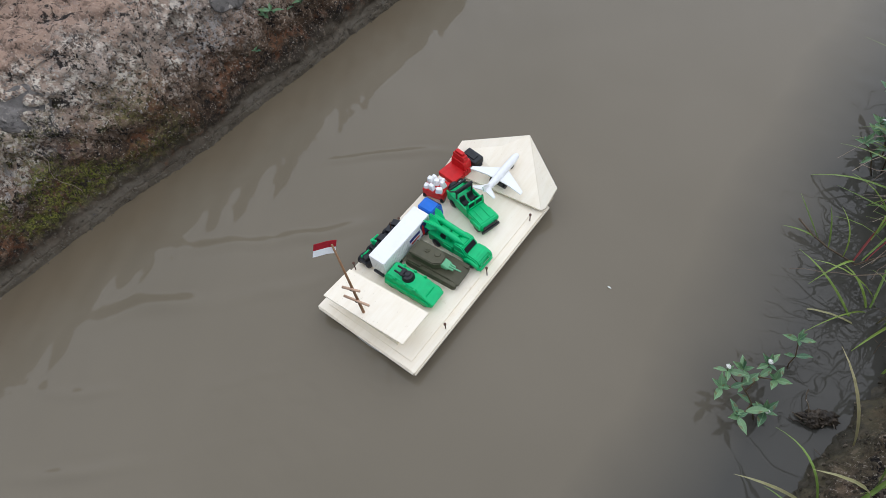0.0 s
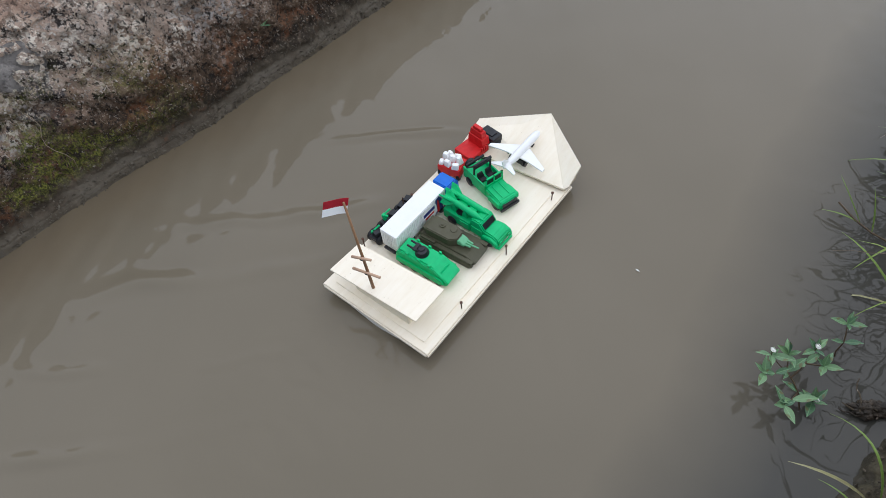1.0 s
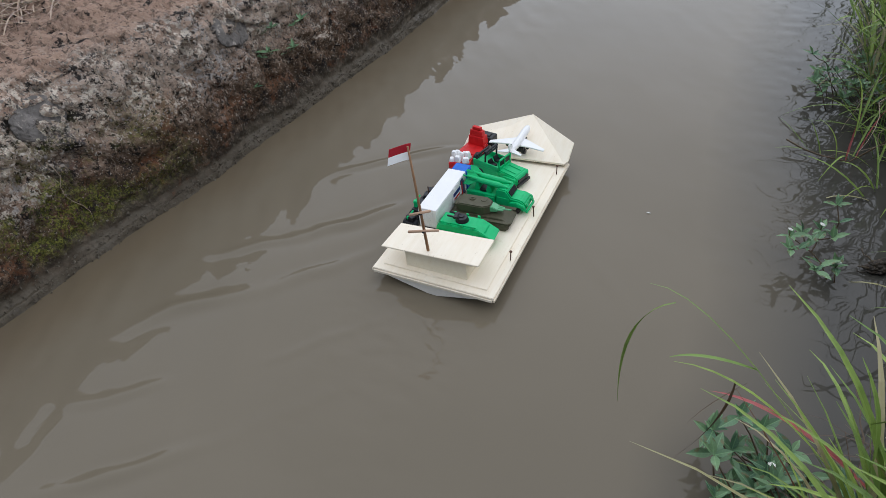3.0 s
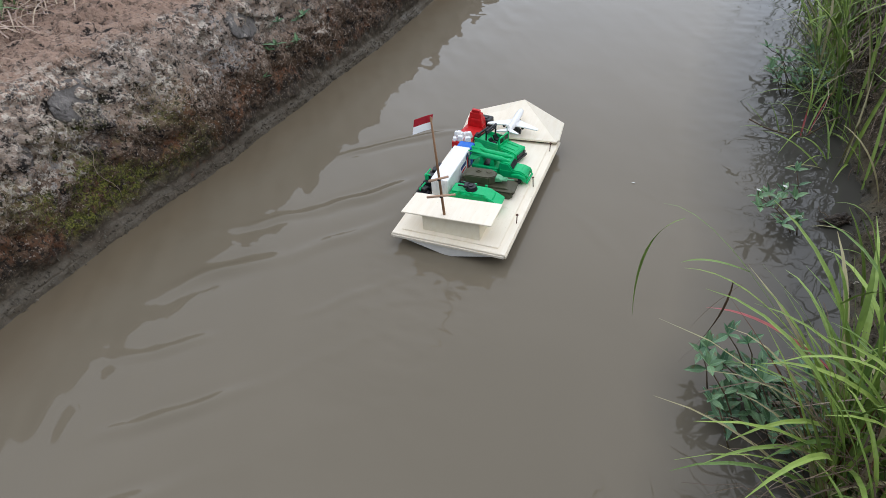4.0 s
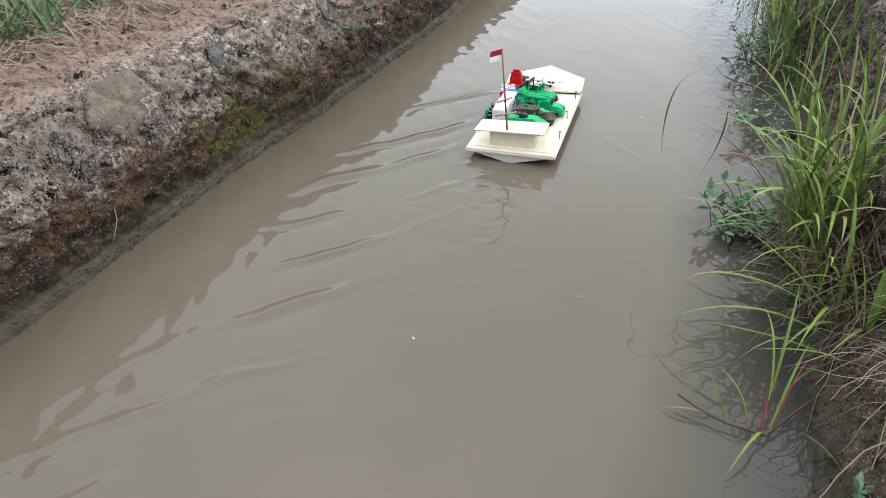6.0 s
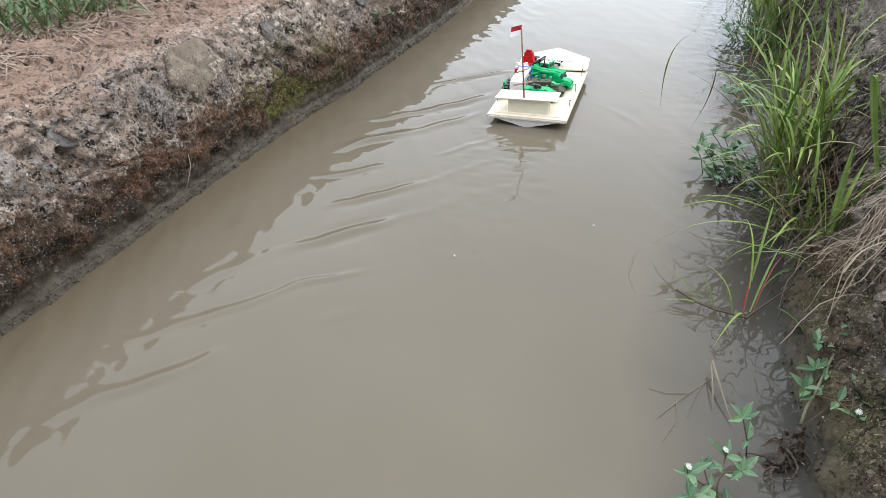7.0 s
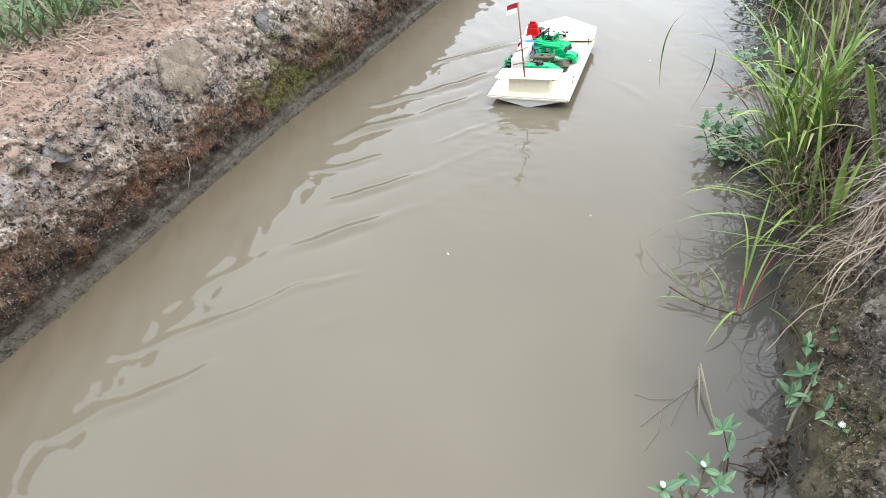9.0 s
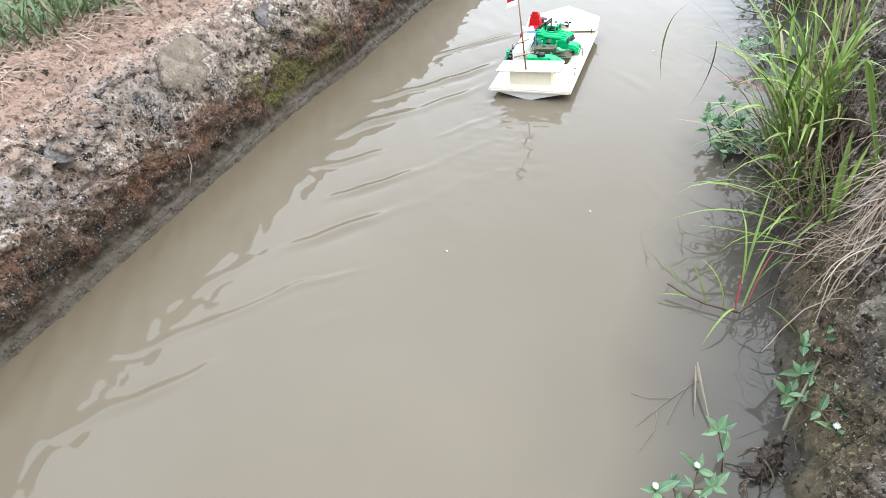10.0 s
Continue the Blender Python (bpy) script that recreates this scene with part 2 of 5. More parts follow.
M_STALK = leaf_paint("grey-green stalk", (0.30, 0.29, 0.19), (0.20, 0.19, 0.12))
M_MAGENTA = leaf_paint("red leaf", (0.42, 0.07, 0.09), (0.32, 0.09, 0.07))
M_SUNKEN = leaf_paint("rotten twig", (0.30, 0.25, 0.17), (0.22, 0.18, 0.12))
M_PETAL = plastic("white petals", (0.8, 0.8, 0.74), 0.9, 0.6)


def stone_paint(name, tone):
    p = Paint(name, 0.9)
    a, b = p.noise(20, 6, 0.65), p.noise(110, 4, 0.7)
    c = p.ramp(a, [(0.3, tuple(t * 0.65 for t in tone)), (0.55, tone), (0.75, tuple(t * 1.25 for t in tone))])
    c = p.mix(p.span(b, 0.45, 0.35, 0, 0.5), c, (0.12, 0.10, 0.09))
    c = p.mix(p.span(p.noise(34, 7, 0.75), 0.55, 0.6, 0, 0.7), c, tuple(t * 1.6 for t in tone))
    c = p.mix(p.span(p.noise(60, 6, 0.75), 0.44, 0.41, 0, 0.7), c, tuple(t * 0.35 for t in tone))
    c = p.mix(p.span(p.noise(48, 6, 0.8), 0.60, 0.64, 0, 0.8), c, (0.50, 0.44, 0.38))
    p.colour(c).bump(p.math("ADD", a, b), 1.0, 0.008)
    return p.m


M_STONE = stone_paint("grey stone", (0.190, 0.172, 0.158))
M_SLAB = stone_paint("tan stone", (0.265, 0.208, 0.152))


# ---- building helpers ----
def part(name, bm, material, parent, label="", smooth=False, m=None):
    """Links a bmesh as one mesh object under a thing or part."""
    me = bpy.data.meshes.new(name)
    bmesh.ops.recalc_face_normals(bm, faces=bm.faces)
    bm.to_mesh(me)
    bm.free()
    return part_of(name, me, material, parent, label, smooth, m)


def part_of(name, me, material, parent, label="", smooth=False, m=None):
    if not me.materials:
        me.materials.append(material)
    for poly in me.polygons:
        poly.use_smooth = smooth
    ob = new(name, me)
    ob.parent = parent
    if m is not None:
        ob.matrix_basis = m
    return tagged(ob, label) if label else ob


def thing(name, label, category, at=(0, 0, 0), turn=0.0, group="", tilt=0.0):
    ob = new(name)
    ob.empty_display_size = 0.02
    ob.matrix_basis = pose(*at, tilt, 0, turn)
    return tagged(ob, label, category, group)


def box(size, at=(0, 0, 0), bevel=0.0, rot=(0, 0, 0), taper=None, bm=None):
    """A bevelled box with its centre at `at`; taper shrinks its top in x and y."""
    bm = bm or bmesh.new()
    vs = bmesh.ops.create_cube(bm, size=1)["verts"]
    for v in vs:
        if taper and v.co.z > 0:
            v.co.x = v.co.x * taper[0] + (taper[2] if len(taper) > 2 else 0)
            v.co.y *= taper[1]
    bmesh.ops.transform(bm, verts=vs, matrix=pose(*at, *rot) @ Matrix.Diagonal((*size, 1)))
    if bevel:
        edges = {e for v in vs for e in v.link_edges}
        bmesh.ops.bevel(bm, geom=list(edges), offset=bevel, segments=2, affect="EDGES", profile=0.6)
    return bm


def rod(a, b, r, r2=None, seg=10, bm=None):
    """A closed round bar from a to b."""
    bm = bm or bmesh.new()
    a, b = Vector(a), Vector(b)
    d = b - a
    m = Matrix.Translation((a + b) / 2) @ d.to_track_quat("Z", "Y").to_matrix().to_4x4()
    bmesh.ops.create_cone(bm, cap_ends=True, segments=seg, radius1=r, radius2=r if r2 is None else r2, depth=d.length, matrix=m)
    return bm


def tube(points, r, r2=None, seg=7):
    """One bent round stem through all the points."""
    bm = bmesh.new()
    points = [Vector(p) for p in points]
    r2, rings = r if r2 is None else r2, []
    for i, p in enumerate(points):
        d = (points[min(i + 1, len(points) - 1)] - points[max(i - 1, 0)]).normalized()
        a = d.orthogonal().normalized() if i == 0 else (side - d * side.dot(d)).normalized()
        side, b = a, d.cross(a)
        w = r + (r2 - r) * i / (len(points) - 1)
        rings.append([bm.verts.new(p + (a * math.cos(k * math.tau / seg) + b * math.sin(k * math.tau / seg)) * w) for k in range(seg)])
    for u, v in zip(rings, rings[1:]):
        for k in range(seg):
            bm.faces.new((u[k], u[(k + 1) % seg], v[(k + 1) % seg], v[k]))
    bm.faces.new(rings[0][::-1])
    bm.faces.new(rings[-1])
    return bm


def ball(r, at, scale=(1, 1, 1), bm=None, seg=12):
    bm = bm or bmesh.new()
    bmesh.ops.create_uvsphere(bm, u_segments=seg, v_segments=seg // 2 + 2, radius=r, matrix=Matrix.Translation(at) @ Matrix.Diagonal((*scale, 1)))
    return bm


def slab(outline, z0, z1, bm=None, bevel=0.0):
    """An outline in x and y, extruded from z0 to z1. A point may carry its own lift as a third number."""
    bm = bm or bmesh.new()
    low = [bm.verts.new((p[0], p[1], z0 + (p[2] if len(p) > 2 else 0))) for p in outline]
    top = [bm.verts.new((p[0], p[1], z1 + (p[2] if len(p) > 2 else 0))) for p in outline]
    bm.faces.new(low[::-1])
    bm.faces.new(top)
    for i in range(len(outline)):
        j = (i + 1) % len(outline)
        bm.faces.new((low[i], low[j], top[j], top[i]))
    if bevel:
        bmesh.ops.bevel(bm, geom=bm.edges[:], offset=bevel, segments=2, affect="EDGES")
    return bm


def side_slab(outline, y0, y1, bevel=0.0, bm=None):
    """An outline in x and z, extruded across from y0 to y1."""
    bm = bm or bmesh.new()
    a = [bm.verts.new((p[0], y0, p[1])) for p in outline]
    b = [bm.verts.new((p[0], y1, p[1])) for p in outline]
    bm.faces.new(a)
    bm.faces.new(b[::-1])
    for i in range(len(outline)):
        j = (i + 1) % len(outline)
        bm.faces.new((a[j], a[i], b[i], b[j]))
    if bevel:
        es = {e for v in a + b for e in v.link_edges}
        bmesh.ops.bevel(bm, geom=list(es), offset=bevel, segments=2, affect="EDGES")
    return bm


def grid_mesh(name, pts, nu, nv):
    """A sheet from nu * nv points, row by row."""
    faces = [(i * nv + j, (i + 1) * nv + j, (i + 1) * nv + j + 1, i * nv + j + 1) for i in range(nu - 1) for j in range(nv - 1)]
    me = bpy.data.meshes.new(name)
    me.from_pydata(pts, [], faces)
    me.update()
    return me


def steps(near, lo, hi, far):
    """Even steps between lo and hi, then a few long ones out to -far and far."""
    n = int((hi - lo) / near)
    return [-far, -far / 4, -far / 16, lo - 1.0] + [lo + (hi - lo) * i / n for i in range(n + 1)] + [hi + 1.0, far / 16, far / 4, far]


# ---- the canal ----
def west_edge(y):
    y = min(max(y, -1.0), 2.6)
    far = min(max((y - 1.4) / 0.4, 0.0), 1.0)
    return -0.022 + 0.046 * y + 0.02 * max(0.0, y - 1.2) + 0.02 * far * far * (3 - 2 * far)


def east_edge(y):
    y = min(max(y, -1.0), 4.0)
    far = min(max((y - 1.35) / 0.8, 0.0), 1.0)
    back = min(max((y - 2.0) / 0.5, 0.0), 1.0)
    return 1.308 + 0.035 * y + 0.08 * far * far * (3 - 2 * far) - 0.05 * back * back * (3 - 2 * back) + 0.010 * math.sin(5.1 * y + 0.4) + 0.006 * math.sin(13 * y)


def resample(profile, step):
    out = []
    for (a, b), (c, d) in zip(profile, profile[1:]):
        n = max(1, int(math.hypot(c - a, d - b) / step))
        out += [(a + (c - a) * i / n, b + (d - b) * i / n) for i in range(n)]
    return out + [profile[-1]]


SLAB = (-0.030, 1.180, 0.262)
PITS = ((0.828, 0.178, 0.020), (0.937, 0.076, 0.012), (0.70, 0.250, 0.016), (1.07, 0.12, 0.010), (0.52, 0.21, 0.018), (1.62, 0.15, 0.016), (2.05, 0.17, 0.018), (2.2, 0.09, 0.012), (1.85, 0.22, 0.02))


def bank_mesh(name, profile, edge, side, rough):
    prof = resample(profile[:5], 0.0022 if side < 0 else 0.0048)[:-1] + resample(profile[4:], 0.0048)
    ys = steps(0.0055, -0.3, 3.2, 120)
    pts = []
    for y in ys:
        e = edge(y)
        for d, z in prof:
            p = Vector((d * side, y, z))
            k = min(max((z + 0.01) / 0.11, 0.15 if side < 0 else 0.45), 1.0)
            big = noise.noise(p * 4.3 + Vector((3, 0, side))) * 0.020
            mid = noise.noise(p * 13.0) * 0.014 + noise.noise(p * 31.0) * 0.006
            sharp = noise.turbulence(p * 30.0, 4, True) - 0.75
            lumps = abs(noise.noise(p * 15.0 + Vector((7, 0, 0)))) * 0.038 + abs(noise.noise(p * 36.0)) * 0.019 - 0.010
            hole = min(max((noise.noise(p * 11.0 + Vector((0, 5, side))) - 0.52) / 0.12, 0.0), 1.0)
            push = (big + mid + lumps * rough + sharp * 0.017 * rough - 0.034 * hole) * k
            if side < 0:
                # the wall is worn flat round the slab set in its shoulder
                push *= min(1.0, max(0.0, math.hypot((y - SLAB[1]) / 0.12, (z - SLAB[2]) / 0.095) - 0.7))
                seam = math.hypot((y - SLAB[1]) / 0.100, (z - SLAB[2]) / 0.074) + 0.25 * noise.noise(p * 25.0)
                push -= 0.016 * math.exp(-((seam - 1.04) / 0.07) ** 2)
            for hy, hz, hr in PITS if side < 0 else ():
                push -= 0.030 * max(0.0, 1.0 - math.hypot((y - hy) * 0.8, z - hz) / hr)
            if side < 0:
                q = Vector((p.x, p.y * 0.75, p.z * 1.25)) * 10.0
                q += Vector((noise.noise(q * 0.9), noise.noise(q * 0.9 + Vector((9, 0, 0))), noise.noise(q * 0.9 + Vector((0, 9, 0))))) * 0.7
                near, cells = noise.voronoi(q)
                gap = near[1] - near[0]
                high = min(max((z - 0.10) / 0.06, 0.0), 1.0)
                plate = noise.noise(cells[0] * 7.3) * 0.013 + noise.noise(q * 4.0) * 0.003
                push += high * (plate * min(gap / 0.12, 1.0) - 0.020 * math.exp(-(gap / 0.05) ** 2) * max(0.0, 0.4 + 1.6 * noise.noise(q * 0.6)))
            crack = 0.0
            if side < 0 and z < 0.03:
                wander = 0.011 + 0.004 * noise.noise(Vector((0, y * 9.0, 3.0))) + 0.002 * noise.noise(Vector((0, y * 40.0, 1.0)))
                crack = 0.010 * math.exp(-((d - wander) / 0.0022) ** 2) * min(max(0.55 + 1.5 * noise.noise(Vector((2, y * 5.0, 0))), 0.0), 1.0)
            flat = min(max((z - 0.30) / 0.05, 0), 1)
            pts.append((e + side * (d - push * (1 - flat)) , y + sharp * 0.003 * k, z + push * flat * 0.7 + mid * 0.3 * k - crack))
    return grid_mesh(name, pts, len(ys), len(prof))


WEST_PROFILE = [(-0.05, -0.14), (-0.015, -0.02), (0.0, 0.0), (0.006, 0.014), (0.016, 0.02), (0.022, 0.024), (0.022, 0.06), (0.026, 0.10), (0.036, 0.16),
                (0.05, 0.22), (0.065, 0.27), (0.09, 0.31), (0.14, 0.333), (0.25, 0.347), (0.62, 0.362), (0.78, 0.358)]
EAST_PROFILE = [(-0.06, -0.14), (-0.015, -0.02), (0.012, 0.004), (0.028, 0.03), (0.050, 0.095), (0.072, 0.15), (0.09, 0.22), (0.11, 0.30),
                (0.135, 0.36), (0.19, 0.40), (0.3, 0.42), (0.8, 0.43)]
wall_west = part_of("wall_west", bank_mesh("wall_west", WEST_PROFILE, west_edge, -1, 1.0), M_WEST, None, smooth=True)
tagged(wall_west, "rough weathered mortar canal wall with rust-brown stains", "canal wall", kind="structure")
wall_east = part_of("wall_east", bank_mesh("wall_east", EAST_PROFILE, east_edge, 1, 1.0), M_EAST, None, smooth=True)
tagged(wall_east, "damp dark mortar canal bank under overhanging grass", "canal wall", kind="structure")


def ground_mesh():
    xs = [-400, -60, -12, -4, -2.2, -1.4, -1.0, -0.8, -0.6, -0.5, -0.44, 1.82, 1.9, 2.1, 2.6, 4, 12, 60, 400]
    ys = [-400, -60, -12, -4] + [-2 + 0.12 * i for i in range(67)] + [8, 20, 60, 400]
    pts = []
    for x in xs:
        for y in ys:
            z = -0.4 if -0.45 < x < 1.85 else (0.335 if x < 0 else 0.385)
            if abs(x) < 20 and z > 0:
                z += 0.03 * noise.noise(Vector((x * 1.3, y * 1.3, 0)))
            pts.append((x, y, z))
    return grid_mesh("ground", pts, len(xs), len(ys))


ground = part_of("ground", ground_mesh(), M_SOIL, None, smooth=False)
tagged(ground, "bare reddish-brown soil along the canal", "ground", kind="structure")

BOAT = Vector((0.722, 1.60, -0.006))


def ripple(x, y):
    """Height of the water: a gentle swell, and the wake that spreads behind the boat."""
    p = Vector((x, y, 0.0))
    q = Vector((x * 0.86 + y * 0.5, y * 0.86 - x * 0.5, 0.0))
    z = 0.0014 * noise.noise(Vector((q.x * 9.0, q.y * 3.2, 0.0))) + 0.0010 * noise.noise(Vector((q.x * 25.0, q.y * 8.0, 4.0))) + 0.00016 * noise.noise(Vector((q.x * 60.0, q.y * 26.0, 8.0)))
    z += 0.00030 * noise.noise(Vector((q.x * 38.0, q.y * 15.0, 2.0)))
    z *= 0.40 + 1.7 * max(0.0, 1.0 - x / 0.70)
    shore = min(max((x - 1.02) / 0.2, 0.0), 1.0)
    z += shore * (0.0005 * noise.noise(Vector((x * 18.0, y * 30.0, 5.0))) + 0.00030 * noise.noise(Vector((x * 62.0, y * 30.0, 6.0))))
    u, v = x - BOAT.x, y - BOAT.y
    side = abs(u)
    if v < 0.62 and side < 0.75:
        left = u < 0
        warp = 0.060 * noise.noise(p * 3.1 + Vector((0, 9, 2))) + 0.018 * noise.noise(p * 11.0)
        reach = math.exp(-(((side - 0.30) / 0.16) ** 2)) * (1.0 if left else 0.1)
        for k in range(8):
            c = v - 0.50 + 0.20 * k + 0.03 * math.sin(k * 2.4) + (0.85 + 0.12 * (k % 3)) * (side - 0.10) + warp
            r = c * 0.7 / (0.0100 + 0.0045 * (k % 3))
            if abs(r) < 4:
                gap = max(0.0, 0.30 + 1.3 * noise.noise(Vector((side * 6.0, k * 5.0 + left, 1.0))))
                z += 0.0078 * reach * gap * math.exp(-0.06 * k) * (1 - r * r) * math.exp(-r * r / 1.6)
        # churned water close behind the stern
        if v < 0.0 and side < 0.2:
            z += 0.0030 * math.exp(v * 3.0) * (1 - side / 0.2) * (noise.noise(Vector((x * 22.0, y * 34.0, 3.0))) + 0.5 * noise.noise(Vector((x * 50.0, y * 70.0, 1.0))))
    return z


def water_mesh():
    xs = [-0.2 + 0.0065 * i for i in range(int(1.75 / 0.0065) + 1)]
    ys = steps(0.0065, -0.3, 3.2, 120)
    pts = [(x, y, ripple(x, y) if -0.4 < y < 3.3 else 0.0) for x in xs for y in ys]
    return grid_mesh("water", pts, len(xs), len(ys))


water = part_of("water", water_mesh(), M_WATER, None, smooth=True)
tagged(water, "muddy grey-brown canal water with a faint wake", "water", kind="structure")

# ---- the toy boat ----
DECK = 0.037


def build_boat():
    boat = thing("toy_boat", "home-made pale plywood toy boat floating on the muddy water", "toy boat", BOAT)
    w, tip, front, back = 0.115, 0.537, 0.452, 0.0
    # hull: a shallow V under the deck, drawn in towards the bow
    bm = bmesh.new()
    rows = []
    for y, half, side_z, keel in ((0.0015, w - 0.0005, 0.0315, 0.004), (0.12, w - 0.004, 0.022, -0.030), (0.36, w - 0.004, 0.022, -0.030), (0.448, w - 0.006, 0.030, -0.014), (0.530, 0.006, 0.052, 0.036)):
        rows.append([bm.verts.new(p) for p in ((-half, y, DECK - 0.004), (-half, y, side_z), (0, y, keel), (half, y, side_z), (half, y, DECK - 0.004))])
    for a, b in zip(rows, rows[1:]):
        for i in range(5):
            j = (i + 1) % 5
            bm.faces.new((a[i], a[j], b[j], b[i]))
    bm.faces.new(rows[0])
    bm.faces.new(rows[-1][::-1])
    part("hull", bm, M_HULL, boat, "grey painted V-bottomed hull", m=pose(0, 0, 0))
    part("deck", slab([(-w, 0), (w, 0), (w, 0.428), (-w, 0.428)], DECK - 0.004, DECK, bevel=0.0008), M_PLY, boat)
    part("deck_panel", slab([(-0.099, 0.014), (0.098, 0.014), (0.098, 0.395), (-0.099, 0.395)], DECK, DECK + 0.0022, bevel=0.0006), M_PLY, boat)
    part("edge_strip", box((0.003, 0.43, 0.005), (w + 0.0005, 0.215, DECK - 0.0065), 0.0006), M_PLY, boat)
    part("edge_strip", box((0.003, 0.43, 0.005), (-w - 0.0005, 0.215, DECK - 0.0065), 0.0006), M_PLY, boat)
    part("stern_strip", box((0.226, 0.003, 0.005), (0, -0.0005, DECK - 0.0065), 0.0006), M_PLY, boat)
    # two sheets meet along a slanting seam at the bow, their after edge lifted clear of the deck
    z = DECK + 0.006
    part("bow_sheet", slab([(-0.112, 0.386, 0.0), (0.112, 0.405, 0.0), (0.0, tip, 0.027), (-0.112, front, 0.022)], z, z + 0.004), M_PLY, boat)
    part("bow_sheet", slab([(0.1123, 0.4051, 0.0), (0.118, 0.412, 0.003), (0.118, front, 0.024), (0.0003, tip, 0.027)], z, z + 0.004), M_PLY, boat)
    # dark strip added as the shadow line under the sheets' after edge
    part("bow_gap_shade", box((0.205, 0.005, 0.0058), (0, 0.405, DECK + 0.0031), 0.0008, (0, 0, 4.6)), M_RUST, boat, "dark strip standing in for the shadow gap under the bow")
    # cheeks closing the gap under the bow sheets
    for s in (-1, 1):
        part("bow_cheek", side_cheek(s), M_PLY_EDGE, boat)
    # cabin: four walls, a roof and its lower trim
    x0, x1, y0, y1, top = -0.058, 0.058, 0.024, 0.066, 0.0815
    for a, b, c, d in ((x0, x1, y0, y0 + 0.003), (x0, x1, y1 - 0.003, y1), (x0, x0 + 0.003, y0 + 0.0032, y1 - 0.0032), (x1 - 0.003, x1, y0 + 0.0032, y1 - 0.0032)):
        part("cabin_wall", box((b - a, d - c, top - DECK - 0.002), ((a + b) / 2, (c + d) / 2, (top + DECK + 0.002) / 2), 0.0006), M_CREAM, boat)
    for x in (-0.084, 0.066):
        part("roof_bracket", box((0.006, 0.020, 0.010), (x, 0.045, top - 0.005), 0.001), M_RUST, boat)
    part("roof", slab([(-0.095, 0.010), (0.083, 0.018), (0.083, 0.090), (-0.092, 0.078)], top, top + 0.0028, bevel=0.0006), M_PLY, boat)
    # mast with two lashed yards and a paper flag
    foot, head = Vector((-0.012, 0.026, top)), Vector((-0.027, 0.029, 0.284))
    part("mast", rod(foot, head, 0.0027, 0.0016), M_BAMBOO, boat, "split bamboo mast", True)
    for f, half in ((0.22, 0.027), (0.40, 0.018)):
        c = foot + (head - foot) * f
        part("yard", rod(c + Vector((-half, -0.0062, -0.005)), c + Vector((half, 0.000, 0.008)), 0.0024, 0.0022), M_YARD, boat, "thin pale bamboo yard", True)
        part("lashing", ball(0.0042, c + Vector((0, -0.002, 0)), (1, 1, 0.8)), M_BLACK, boat, "dark string lashing", True)
    flag = part("flag", flag_sheet(head, 0.0, 0.0115), M_CLOTH_WHITE, boat, "small red and white paper flag")
    part("red_stripe", flag_sheet(head, 0.0115, 0.023), M_CLOTH_RED, flag)
    # nails as bollards
    for x, y, tilt in ((0.108, 0.099, 4), (0.106, 0.230, -5), (0.104, 0.378, 3), (-0.108, 0.099, -3), (-0.105, 0.23, 5)):
        bm = rod((0, 0, 0), (0, 0, 0.021), 0.0011, seg=8)
        rod((0, 0, 0.021), (0, 0, 0.0226), 0.0026, seg=10, bm=bm)
        part("nail", bm, M_RUST, boat, "rusty iron nail", m=pose(x, y, DECK, tilt, tilt, 0))
    return boat


def side_cheek(s):
    bm = bmesh.new()
    x, xo = 0.108 * s, 0.1115 * s
    ring = [((x, 0.41), (xo, 0.41)), ((x, 0.450), (xo, 0.452)), ((0.003 * s, 0.528), (0.003 * s, 0.533))]
    lift = (0.001, 0.021, 0.026)
    rows = []
    for (a, b), l in zip(ring, lift):
        rows.append([bm.verts.new((a[0], a[1], DECK - 0.006)), bm.verts.new((b[0], b[1], DECK - 0.006)), bm.verts.new((b[0], b[1], DECK + 0.0055 + l)), bm.verts.new((a[0], a[1], DECK + 0.0055 + l))])
    for a, b in zip(rows, rows[1:]):
        for i in range(4):
            j = (i + 1) % 4
            bm.faces.new((a[i], a[j], b[j], b[i]))
    bm.faces.new(rows[0])
    bm.faces.new(rows[-1])
    return bm


def flag_sheet(head, z0, z1):
    """A strip of the flag, a little curled, between two heights."""
    bm = bmesh.new()
    n = 8
    rows = []
    for i in range(n + 1):
        f = i / n
        p = head + Vector((-0.024 * f, -0.024 * f + 0.0015 * math.sin(f * 4.5), -0.023 - 0.001 * f))
        rows.append([bm.verts.new(p + Vector((0, d + z * 0.45, z))) for d, z in ((-0.0003, z0), (0.0003, z0), (0.0003, z1), (-0.0003, z1))])
    for a, b in zip(rows, rows[1:]):
        for i in range(4):
            j = (i + 1) % 4
            bm.faces.new((a[i], a[j], b[j], b[i]))
    bm.faces.new(rows[0])
    bm.faces.new(rows[-1])
    return bm


build_boat()
ON_DECK = DECK + 0.0022


def on_boat(x, y, z=ON_DECK):
    return BOAT.x + x, BOAT.y + y, BOAT.z + z


def wheel(parent, x, y, r, w, hub=None, name="wheel"):
    """A ribbed tyre on its axle across y, with a hub."""
    bm = rod((x, y - w / 2, r), (x, y + w / 2, r), r, seg=16)
    bmesh.ops.bevel(bm, geom=[e for e in bm.edges if abs((e.verts[0].co - e.verts[1].co).y) < 1e-6], offset=r * 0.14, segments=2, affect="EDGES")
    tyre = part(name, bm, M_BLACK, parent, smooth=True)
    if hub:
        s = 1 if y > 0 else -1
        part("hub", rod((x, y + s * w * 0.3, r), (x, y + s * w * 0.56, r), r * 0.5, r * 0.42), hub, tyre)
    return tyre


